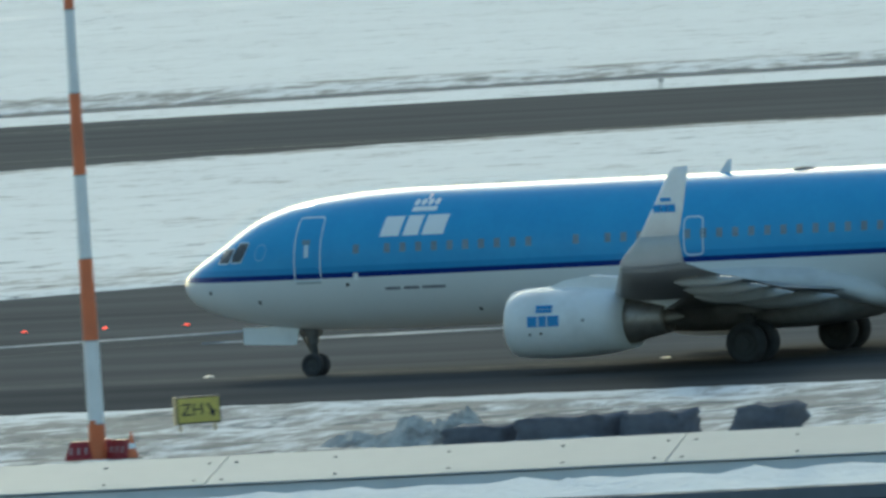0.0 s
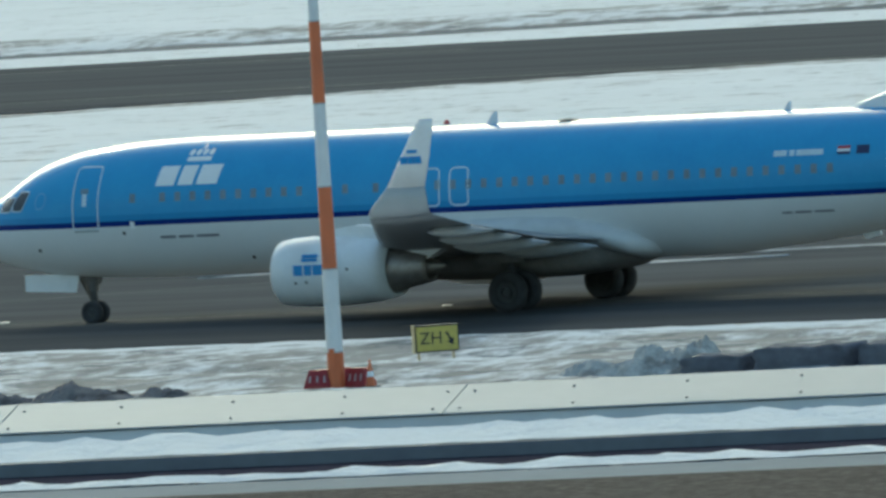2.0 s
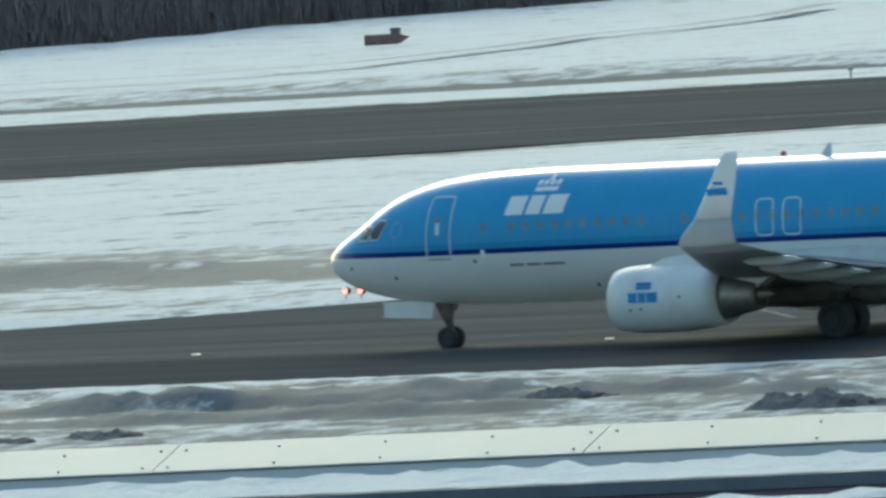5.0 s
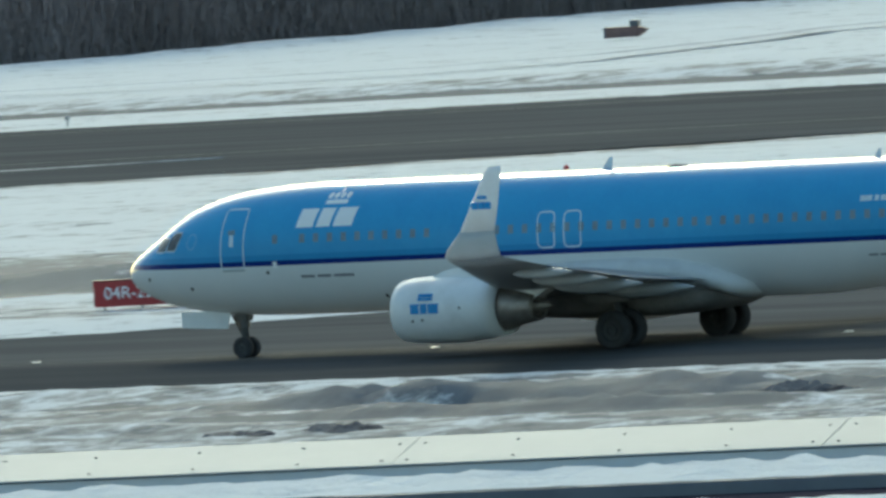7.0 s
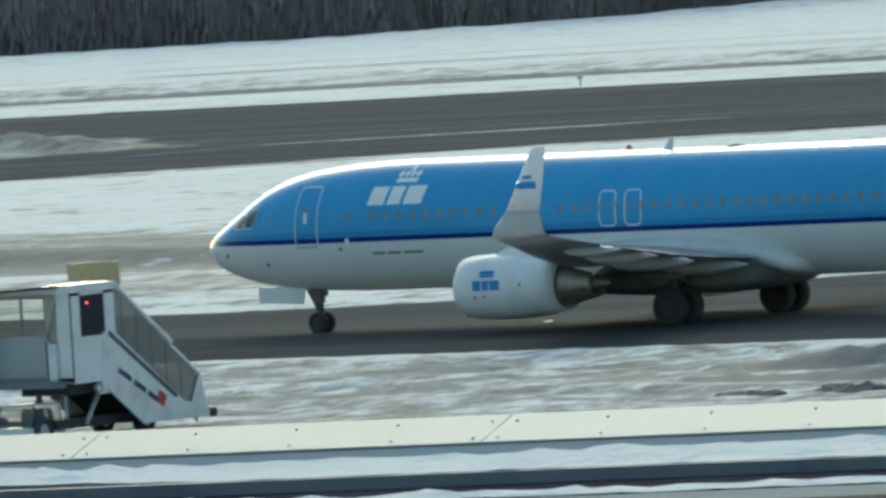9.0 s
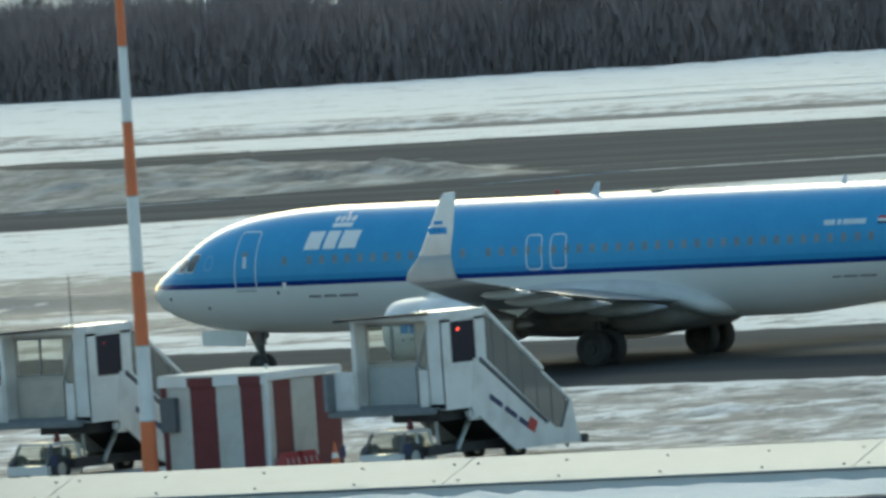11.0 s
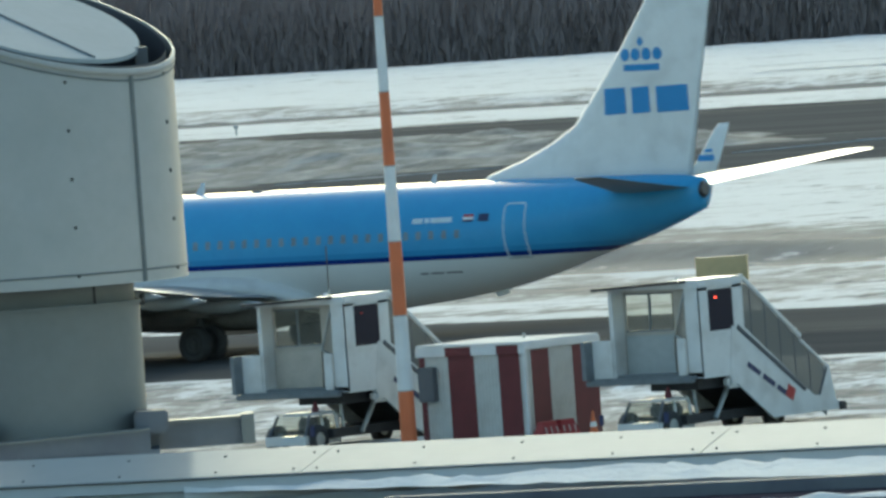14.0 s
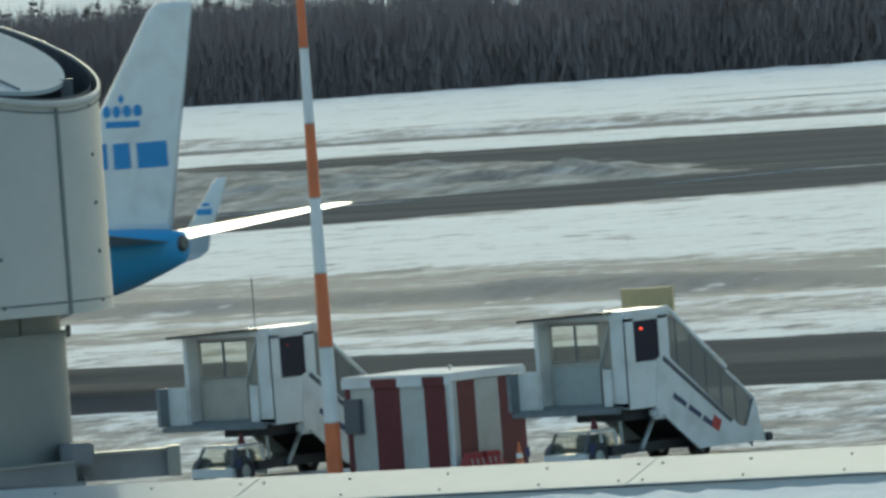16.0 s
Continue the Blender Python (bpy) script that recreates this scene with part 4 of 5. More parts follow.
for x in (-278.95, -278.35):
    l = thing("guard_lamp", pose(x, 422.3, 0.05), "lit red guard lamp on a short stem beside the taxiway", "lamp", "red guard lamps")
    part("stem", rod((0, 0, -0.05), (0, 0, 0.2), 0.03, seg=8), STEEL, l)
    part("head", spun([(-0.06, 0.01), (-0.05, 0.12), (0.12, 0.12), (0.13, 0.02)], (0, 0, 0.32), "Y", 16), BLACK, l, "black lamp housing")
    part("lens", spun([(-0.075, 0.005), (-0.068, 0.09), (-0.052, 0.1)], (0, 0, 0.32), "Y", 16), GUARD_GLOW, l, "glowing red lens")
for k in range(14):
    l = thing("centre_lamp", pose(-352.4 + 14.93 * k, 389.4, 0.045), "flat white centre line lamp in the asphalt", "lamp", "centre line lamps")
    part("housing", spun([(0.0, 0.16), (0.03, 0.13), (0.035, 0.01)], axis="Z", seg=12), LAMP_WHITE, l)
for x, y in ((-449.6, 634.4), (-503, 622.6), (-396, 645.6), (-342, 657)):
    l = thing("edge_lamp", pose(x, y, 0.1), "small runway edge lamp on a stem", "lamp", "runway edge lamps")
    part("stem", rod((0, 0, 0), (0, 0, 0.35), 0.05), STEEL, l)
    part("head", spun([(0.35, 0.12), (0.5, 0.14), (0.58, 0.03)], axis="Z", seg=12), STEEL, l)


# ---- snow heaps ----
DIRTY = mat("dirty_snow", (0.50, 0.49, 0.47), 0.9, spec=0.03, vary=0.4, scale=1.6, bump=0.6, bump_scale=5, dirt=(0.10, 0.082, 0.072), dirt_amount=0.95, dirt_scale=1.1)
EARTHY = mat("earthy_snow", (0.24, 0.215, 0.21), 0.9, spec=0.1, vary=0.35, scale=1.5, bump=0.7, bump_scale=6, dirt=(0.035, 0.03, 0.035), dirt_amount=0.9, dirt_scale=1.3)
# packed snow blocks: backlit shade is put into the dark base, dirt on top
SNOW_BACKLIT = mat("packed_snow_backlit", (0.15, 0.155, 0.18), 0.9, spec=0.1, vary=0.2, scale=1.5, bump=0.3, bump_scale=5, dirt=(0.06, 0.06, 0.08), dirt_amount=0.6, dirt_scale=1.2)


def heap(x, y, lx, ly, h, seed, material, label, lump=1.0, turn=0.0):
    n, m = 70, 34
    verts, faces = [], []
    for j in range(m + 1):
        for i in range(n + 1):
            u, v = 2 * i / n - 1, 2 * j / m - 1
            e = (2.4, 2.2) if lump > 0.5 else (9.0, 4.0)
            fall = max(0.0, 1 - abs(u) ** e[0]) * max(0.0, 1 - abs(v) ** e[1])
            px, py = u * lx, v * ly
            k = 0.7 + lump * (0.55 * noise.fractal(Vector((px * 0.75 + seed, py * 0.75, seed)), 1.0, 2.1, 5) + 0.35 * noise.noise(Vector((px * 0.35, seed, 1.0))))
            crag = lump * (0.1 * abs(noise.noise(Vector((px * 1.9 + seed, py * 1.9, 3.0)))) + 0.14 * abs(noise.noise(Vector((px * 4.3 + seed, py * 3.1, 7.0)))))
            verts.append((px, py, -0.1 + (h * max(0.12, k) + crag) * fall ** (0.7 if lump > 0.5 else 0.22)))
    for j in range(m):
        for i in range(n):
            a = j * (n + 1) + i
            faces.append((a, a + 1, a + n + 2, a + n + 1))
    me = bpy.data.meshes.new("snow_heap")
    me.from_pydata(verts, [], faces)
    me.materials.append(material)
    for p in me.polygons:
        p.use_smooth = lump < 1
    ob = new("snow_heap", me)
    ob.matrix_world = pose(x, y, 0.1, 0, 0, turn)
    return tagged(ob, label, "snow heap", "snow heaps on the verge")


def snow_block(x, y, w, depth, h, skew, seed, label):
    """A lump cut from packed snow: a flat top, slanting ends, crumbled edges."""
    bm = bmesh.new()
    bmesh.ops.create_cube(bm, size=2.0)
    bmesh.ops.subdivide_edges(bm, edges=bm.edges[:], cuts=7, use_grid_fill=True)
    for v in bm.verts:
        c = v.co.copy()
        q = Vector((math.copysign(abs(c.x) ** 0.9, c.x), c.y, c.z))
        up = (q.z + 1) / 2
        q.x *= 1.0 - 0.12 * up
        b = 0.1 * noise.fractal(Vector((c.x * 2 * w + seed, c.y * 2, c.z * 2)), 0.8, 2.0, 4)
        v.co = Vector((q.x * w + skew * up * h + b, q.y * depth + b, -0.15 + (up + 0.16 * noise.noise(Vector((c.x * 1.6 * w + seed, c.y, 2.0))) * up) * (h + 0.15)))
    ob = link("snow_block", bm, SNOW_BACKLIT, None, "", True)
    ob.matrix_world = pose(x, y, 0.1)
    return tagged(ob, label, "snow block", "packed snow blocks")


heap(-188.5, 347.2, 1.55, 1.2, 0.85, 1.0, DIRTY, "rough grey heap of ploughed snow", 1.5)
heap(-190.0, 346.6, 1.15, 0.9, 0.5, 2.0, DIRTY, "low grey heap of ploughed snow with dark grit", 1.3)
heap(-187.6, 347.6, 0.9, 0.8, 1.0, 9.0, DIRTY, "pointed grey heap of ploughed snow", 1.7)
# thin dark heap laid down as the low shadow beside the heaps
heap(-191.6, 345.4, 1.6, 0.5, 0.16, 16.0, EARTHY, "low dark smear standing for a shadow on the snow", 1.0)
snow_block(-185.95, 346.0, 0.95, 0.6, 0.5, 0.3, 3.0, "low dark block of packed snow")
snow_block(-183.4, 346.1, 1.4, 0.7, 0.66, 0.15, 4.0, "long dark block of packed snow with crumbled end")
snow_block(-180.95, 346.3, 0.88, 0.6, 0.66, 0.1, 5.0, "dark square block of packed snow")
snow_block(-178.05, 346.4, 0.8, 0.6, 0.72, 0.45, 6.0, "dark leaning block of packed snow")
heap(-207.6, 343.8, 0.75, 0.6, 0.5, 7.0, EARTHY, "small dark earthy lump of snow", 1.2)
heap(-205.7, 343.8, 0.95, 0.6, 0.42, 17.0, EARTHY, "small dark earthy lump of snow", 1.2)
heap(-203.7, 344.0, 1.9, 0.9, 0.52, 8.0, EARTHY, "dark earthy heap of ploughed snow", 1.2)
heap(-201.0, 344.3, 1.1, 0.7, 0.36, 10.0, EARTHY, "low dark heap of ploughed snow", 1.1)
heap(-212.9, 345.0, 2.7, 1.2, 0.65, 11.0, EARTHY, "dark ridge of ploughed snow with grit", 1.2)
heap(-226.5, 353.2, 2.6, 1.2, 0.4, 12.0, EARTHY, "low dark heap of ploughed snow", 1.2)
heap(-234.8, 343.2, 1.5, 0.9, 0.28, 13.0, EARTHY, "low dark ridge of gritty snow", 1.0)
heap(-237.7, 342.5, 1.5, 0.8, 0.2, 14.0, EARTHY, "low dark ridge of gritty snow", 1.0)


# ---- striped shed ----
def shed():
    x1, y0, wx, wy, hgt = -257.95, 331.0, 3.65, 3.25, 2.62
    s = thing("striped_shed", pose(x1 - wx / 2, y0 + wy / 2, 0), "maroon and white striped metal shed with flat roof", "shed")
    part("wall", box((wx - 0.06, wy - 0.06, hgt), (0, 0, hgt / 2)), SHED_WHITE, s, "grey-white ribbed metal walls")
    edges = ((-1.825, -1.62, 1), (-1.62, -0.82, 0), (-0.82, 0.08, 1), (0.08, 0.92, 0), (0.92, 1.66, 1), (1.66, 1.825, 0))
    for a, b, red in edges:
        part("panel", ribbed(b - a, hgt - 0.12, red), MAROON if red else SHED_WHITE, s, "maroon panel" if red else "grey-white ribbed panel").matrix_basis = pose((a + b) / 2, -wy / 2, (hgt - 0.12) / 2)
    for a, b, red in ((-1.625, -1.35, 0), (-1.35, -0.55, 1), (-0.55, 0.5, 0), (0.5, 1.625, 1)):
        part("panel", ribbed(b - a, hgt - 0.05, red), MAROON if red else SHED_WHITE, s).matrix_basis = pose(wx / 2, (a + b) / 2, (hgt - 0.05) / 2, 0, 0, 90)
    for a, b, red in ((-1.86, -0.84, 0), (-0.84, 0.06, 1), (0.06, 0.94, 0), (0.94, 1.7, 1), (1.7, 1.86, 0)):
        part("fascia", box((b - a, 0.05, 0.24), ((a + b) / 2, -wy / 2 - 0.07, hgt)), MAROON if red else MAST_WHITE, s)
    part("fascia", box((0.05, wy + 0.12, 0.16), (wx / 2 + 0.05, 0, hgt + 0.06)), MAST_WHITE, s)
    part("corner_post", box((0.09, 0.09, hgt), (wx / 2 + 0.005, -wy / 2 - 0.005, hgt / 2)), MAST_WHITE, s)
    part("roof", box((wx + 0.1, wy + 0.1, 0.08), (0, 0, hgt + 0.16), bevel=0.02), ROOF_SNOW, s, "thin snow on the roof")
    part("cabinet", box((0.55, 0.2, 0.95), (-1.45, -wy / 2 - 0.15, 1.75), bevel=0.02), BOX_GREY, s, "grey wall cabinet")
    part("vent", rod((0.3, 0.4, hgt + 0.1), (0.3, 0.4, hgt + 0.34), 0.04), STEEL, s)
    return s


def ribbed(width, height, red):
    """Sheet metal with upright ribs, in the xz plane."""
    bm = bmesh.new()
    n = max(2, int(width / 0.11)) * 2
    pts = []
    for i in range(n + 1):
        x = -width / 2 + width * i / n
        pts.append((x, -0.005 if red and i % 2 else (-0.035 if i % 2 else -0.005)))
    rows = [[bm.verts.new((x, y, z)) for x, y in pts] for z in (-height / 2, height / 2)]
    for i in range(n):
        bm.faces.new((rows[0][i], rows[0][i + 1], rows[1][i + 1], rows[1][i]))
    back = [bm.verts.new((x, 0.02, z)) for x, z in ((-width / 2, -height / 2), (width / 2, -height / 2), (width / 2, height / 2), (-width / 2, height / 2))]
    bm.faces.new(back)
    return bm


SHED_WHITE = mat("shed_white", (0.52, 0.52, 0.50), 0.5, vary=0.08, scale=2, dirt=(0.30, 0.29, 0.27), dirt_amount=0.5, dirt_scale=1.5)
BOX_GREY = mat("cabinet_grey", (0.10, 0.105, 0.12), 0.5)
ROOF_SNOW = mat("roof_snow", (0.76, 0.76, 0.75), 0.9, spec=0.1, vary=0.1, scale=2, bump=0.3, bump_scale=4, dirt=(0.4, 0.37, 0.34), dirt_amount=0.5, dirt_scale=1.0)
shed()
for y in (331.15, 331.95):
    barrier(-257.45, y, 80)
cone_marker(-256.2, 331.6)


# ---- passenger stairs ----
PANEL = mat("stairs_white", (0.66, 0.668, 0.672), 0.4, vary=0.06, scale=1.5, dirt=(0.38, 0.37, 0.35), dirt_amount=0.45, dirt_scale=1.2)
INSIDE = mat("stairs_inner", (0.46, 0.43, 0.385), 0.55, vary=0.15, scale=1.5, dirt=(0.22, 0.20, 0.18), dirt_amount=0.5, dirt_scale=1.5)
BUMPER = mat("bumper_grey", (0.16, 0.18, 0.20), 0.6, vary=0.2)
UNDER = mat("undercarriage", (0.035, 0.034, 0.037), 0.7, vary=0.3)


def clear_glass(name, tint, rough=0.03, mixed=0.6):
    m = bpy.data.materials.new(name)
    m.use_nodes = True
    nt = m.node_tree
    b = nt.nodes["Principled BSDF"]
    b.inputs["Base Color"].default_value = (*tint, 1)
    b.inputs["Roughness"].default_value = rough
    tr = nt.nodes.new("ShaderNodeBsdfTransparent")
    tr.inputs[0].default_value = (*[min(1, c * 1.6) for c in tint], 1)
    mx = nt.nodes.new("ShaderNodeMixShader")
    mx.inputs[0].default_value = mixed
    nt.links.new(b.outputs[0], mx.inputs[1])
    nt.links.new(tr.outputs[0], mx.inputs[2])
    nt.links.new(mx.outputs[0], nt.nodes["Material Output"].inputs[0])
    return m


GLASS_GREY = clear_glass("grey_glass", (0.35, 0.34, 0.32), 0.08, 0.5)
GLASS_CLEAR = clear_glass("clear_glass", (0.55, 0.55, 0.52), 0.04, 0.9)
TINTED = clear_glass("tinted_glass", (0.05, 0.045, 0.06), 0.06, 0.25)


def stairs(x, y, label, lit):
    s = thing("passenger_stairs", pose(x, y, 0), label, "boarding stairs", "covered passenger stairs")
    W_, D_, F_, T_ = 3.08, 1.9, 1.68, 4.18   # cabin width, depth, floor and roof height
    part("floor", box((W_ - 0.1, D_, 0.12), (-W_ / 2, D_ / 2, F_ + 0.06)), BUMPER, s)
    part("bumper", box((W_ + 0.55, 0.22, 0.15), (-W_ / 2 - 0.45, -0.25, F_ - 0.06), bevel=0.04), BUMPER, s, "dark rubber docking bumper")
    part("platform", box((W_ + 0.35, 0.5, 0.06), (-W_ / 2 - 0.4, 0.0, F_ + 0.02)), BUMPER, s)
    # roof, pale with a dark rubber seal along its front
    part("roof", plate([(-W_ - 0.05, T_ - 0.02), (-1.0, T_ + 0.12), (0.03, T_ + 0.12), (0.03, T_ - 0.1), (-W_ - 0.05, T_ - 0.1)], D_ + 0.1, "Y"), PANEL, s, "white cabin roof").location = (0, D_ / 2, 0)
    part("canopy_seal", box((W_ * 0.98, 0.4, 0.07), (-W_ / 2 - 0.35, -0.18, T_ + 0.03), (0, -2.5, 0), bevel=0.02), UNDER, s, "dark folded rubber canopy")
    # back wall with a wide window
    zb, zt, yb = F_ + 1.28, F_ + 2.28, 0.6
    part("back_wall", box((W_ - 0.5, 0.05, zb - F_), (-W_ / 2 - 0.25, yb, (F_ + zb) / 2)), INSIDE, s, "beige inner panel")
    part("back_wall", box((W_ - 0.5, 0.05, T_ - zt - 0.1), (-W_ / 2 - 0.25, yb, (T_ - 0.1 + zt) / 2)), INSIDE, s)
    part("back_wall", box((0.12, 0.05, zt - zb), (-W_ + 0.06, yb, (zb + zt) / 2)), INSIDE, s)
    part("back_wall", box((0.83, 0.05, zt - zb), (-0.915, yb, (zb + zt) / 2)), INSIDE, s)
    for k in range(2):
        part("window_pane", box((0.79, 0.012, zt - zb), (-W_ + 0.12 + 0.405 + k * 0.81, yb, (zb + zt) / 2)), GLASS_CLEAR, s, "clear window pane")
    part("window_frame", box((0.04, 0.07, zt - zb), (-W_ + 0.93, yb - 0.005, (zb + zt) / 2)), BUMPER, s)
    for z in (zb, zt):
        part("window_frame", box((1.66, 0.07, 0.04), (-W_ + 0.93, yb - 0.005, z)), BUMPER, s)
    # side away from us
    part("side_wall", box((0.06, yb, T_ - F_ - 0.1), (-W_ + 0.03, yb / 2, (F_ + T_ - 0.1) / 2)), PANEL, s)
    part("corner_post", box((0.12, 0.1, T_ - F_ - 0.1), (-W_ + 0.06, 0.03, (F_ + T_ - 0.1) / 2)), PANEL, s)
    # near corner cupboard and the white flank with a door window
    part("flank", box((0.06, 1.4, 1.25), (-0.03, 0.7, F_ + 0.58)), PANEL, s, "white flank panel")
    part("front_panel", box((0.5, 0.08, T_ - F_ - 0.05), (-0.26, 0.04, (F_ + T_) / 2 - 0.05)), PANEL, s, "white corner panel")
    part("flank_frame", box((0.06, 0.38, 1.3), (-0.03, 0.19, F_ + 1.85)), PANEL, s)
    part("flank_frame", box((0.06, 0.45, 1.3), (-0.03, D_ - 0.2, F_ + 1.85)), PANEL, s)
    part("flank_frame", box((0.06, D_, 0.16), (-0.03, D_ / 2, T_ - 0.1)), PANEL, s)
    part("flank_window", box((0.02, 1.12, 1.15), (-0.02, 0.92, F_ + 1.76)), TINTED, s, "dark tinted door window")
    part("lamp", box((0.03, 0.06, 0.05), (0.0, 0.72, T_ - 0.4)), RED_GLOW if lit else RED, s, "small red lamp")
    # folding side gates of the docking edge
    part("gate", box((0.72, 0.05, 1.05), (-W_ - 0.3, -0.05, F_ + 0.56), bevel=0.01), PANEL, s, "white folding gate panel")
    part("gate", box((0.12, 0.5, 1.05), (-W_ - 0.66, -0.2, F_ + 0.56)), BUMPER, s)
    part("gate", box((0.28, 0.06, 1.0), (-0.66, -0.06, F_ + 0.56), bevel=0.01), PANEL, s)
    part("inner_door", box((1.6, 0.04, 1.08), (-W_ + 0.95, 0.52, F_ + 0.62)), INSIDE if not lit else BOX_PALE, s, "inner barrier panel")
    part("handrail", rod((-1.3, 0.5, F_ + 1.15), (-0.72, 0.3, F_ + 2.32), 0.045), STEEL, s)
    part("handrail", rod((-1.3, 0.5, F_ + 1.15), (-0.8, 0.3, F_ + 0.95), 0.035), STEEL, s)
    # the flight of steps
    top, foot = (D_ - 0.1, 2.25), (4.75, 0.35)
    slope = (foot[1] - top[1]) / (foot[0] - top[0])
    for sx in (-0.03, -2.2):
        pts = [(D_ - 0.55, F_ + 1.28), (D_, F_ + 1.22), (4.85, 0.82), (5.45, 0.78), (5.9, 0.62), (5.95, 0.36), (2.95, 0.36), (D_ - 0.75, F_ - 0.08)]
        part("stringer", plate(pts, 0.06, "X"), PANEL, s, "white sloping stair flank").location = (sx + 0.008, 0, 0)
    for k in range(9):
        t = (k + 0.5) / 9
        part("step", box((2.1, 0.42, 0.05), (-1.12, top[0] + (foot[0] - top[0]) * t, top[1] + (foot[1] - top[1]) * t)), BUMPER, s)
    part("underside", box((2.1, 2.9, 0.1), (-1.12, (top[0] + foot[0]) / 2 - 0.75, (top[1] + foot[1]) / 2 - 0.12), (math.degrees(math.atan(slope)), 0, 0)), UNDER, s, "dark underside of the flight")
    # glazed balustrade in panes, with rails
    for sx in (-0.03, -2.2):
        part("rail", rod((sx, D_ + 0.02, 4.28), (sx, 4.4, 2.46), 0.07, seg=8), PANEL, s, "white top rail")
        part("rail", rod((sx, 4.4, 2.36), (sx, 5.55, 1.55), 0.05, seg=8), PANEL, s)
        part("kick_rail", rod((sx + 0.03, D_ - 0.3, 2.92), (sx + 0.03, 4.45, 1.02), 0.07, seg=8), BOX_GREY, s, "dark lower rail")
        part("end_post", rod((sx, 5.55, 1.6), (sx, 5.1, 0.8), 0.04, seg=8), BOX_GREY, s)
        part("end_panel", plate([(5.6, 1.6), (5.85, 0.62), (5.1, 0.66), (5.15, 0.8)], 0.05, "X"), PANEL, s).location = (sx, 0, 0)
        for k in range(6):
            a, b = D_ - 0.25 + k * 0.62, D_ - 0.25 + (k + 1) * 0.62
            up = lambda q: 4.24 - 0.76 * (q - D_) if q < 4.4 else 2.30 - 0.70 * (q - 4.4)
            dn = lambda q: 2.95 - 0.72 * (q - D_ + 0.3)
            tops = [min(up(q), 4.2) for q in (a, b)]
            part("pane", plate([(a + 0.02, dn(a)), (b - 0.02, dn(b)), (b - 0.02, tops[1]), (a + 0.02, tops[0])], 0.02, "X"), GLASS_GREY, s, "grey translucent side pane").location = (sx, 0, 0)
            part("mullion", rod((sx, b, dn(b)), (sx, b, tops[1]), 0.022, seg=6), BOX_GREY, s)
    # the maker's word as a bar, and a red emblem square
    ang = math.degrees(math.atan(-0.56))
    for a, w in ((1.9, 0.62), (2.56, 0.58), (3.18, 0.42)):
        zz = 2.14 - 0.56 * (a + w / 2 - 1.7)
        part("lettering_bar", box((0.012, w, 0.15), (0.012, a + w / 2, zz - 0.12), (ang, 0, 0)), NAVY, s)
    part("emblem", box((0.014, 0.36, 0.34), (0.014, 3.78, 0.98), (ang, 0, 0)), EMBLEM_RED, s, "red emblem square")
    # strut, hydraulic arm, roll of hose
    part("lift_arm", rod((-0.5, 1.0, 0.5), (-0.5, 1.9, F_ - 0.05), 0.07), STEEL, s)
    part("lift_arm", rod((-0.8, 0.6, 0.4), (-0.8, 0.5, F_ - 0.05), 0.05), STEEL, s)
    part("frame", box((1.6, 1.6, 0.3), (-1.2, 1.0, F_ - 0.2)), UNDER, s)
    part("tank", box((0.3, 0.75, 0.36), (-0.12, 1.45, F_ - 0.22), bevel=0.1), PANEL, s, "white rounded tank")
    # truck underneath
    part("chassis", box((1.9, 5.6, 0.25), (-1.5, 2.6, 0.55)), UNDER, s)
    cab = part("cab", loft([[(-2.15, -1.2, 0.3), (-0.75, -1.2, 0.3), (-0.75, 0.4, 0.3), (-2.15, 0.4, 0.3)], [(-2.15, -1.2, 0.55), (-0.75, -1.2, 0.55), (-0.75, 0.4, 0.55), (-2.15, 0.4, 0.55)]]), PANEL, s, "white truck cab")
    part("cab_roof", box((1.25, 1.1, 0.07), (-1.45, -0.2, 1.12), bevel=0.02), PANEL, s)
    for px, py, qx, qy in ((-2.1, -1.1, -2.0, -0.75), (-0.8, -1.1, -0.9, -0.75), (-0.8, 0.35, -0.86, 0.3), (-2.1, 0.35, -2.02, 0.3), (-0.78, -0.35, -0.88, -0.3)):
        part("pillar", rod((px, py, 0.55), (qx, qy, 1.1), 0.045, seg=6), BOX_GREY if py < -1 else PANEL, s)
    part("windscreen", plate([(-2.05, 0.55), (-0.85, 0.55), (-0.92, 1.08), (-1.98, 1.08)], 0.015, "Y"), GLASS_CLEAR, s, "clear windscreen").location = (0, -0.92, 0)
    part("side_window", plate([(-0.7, 0.55), (0.28, 0.55), (0.25, 1.06), (-0.55, 1.06)], 0.015, "X"), GLASS_CLEAR, s).location = (-0.83, 0, 0)
    part("seat", box((1.0, 0.3, 0.6), (-1.45, 0.1, 0.7), bevel=0.08), BOX_GREY, s)
    part("beacon", spun([(1.15, 0.1), (1.22, 0.1), (1.42, 0.05), (1.46, 0.01)], (-1.2, -0.1, 0), "Z", 12), MAROON, s, "dark rooftop beacon")
    part("mirror", box((0.16, 0.06, 0.3), (-0.55, -1.1, 0.68), bevel=0.02), NAVY, s)
    part("mirror", box((0.14, 0.06, 0.3), (-2.75, -1.1, 0.68), bevel=0.02), NAVY, s)
    for py in (-0.6, 4.0):
        for px in (-2.2, -0.8):
            w = part("wheel", spun([(-0.12, 0.2), (-0.13, 0.36), (-0.08, 0.42), (0.08, 0.42), (0.13, 0.36), (0.12, 0.2)], (px, py, 0.42), "X", 20), RUBBER, s, "black tyre", True)
            part("hub", rod((px - 0.1, py, 0.42), (px + 0.1, py, 0.42), 0.21, seg=12), STEEL, w)
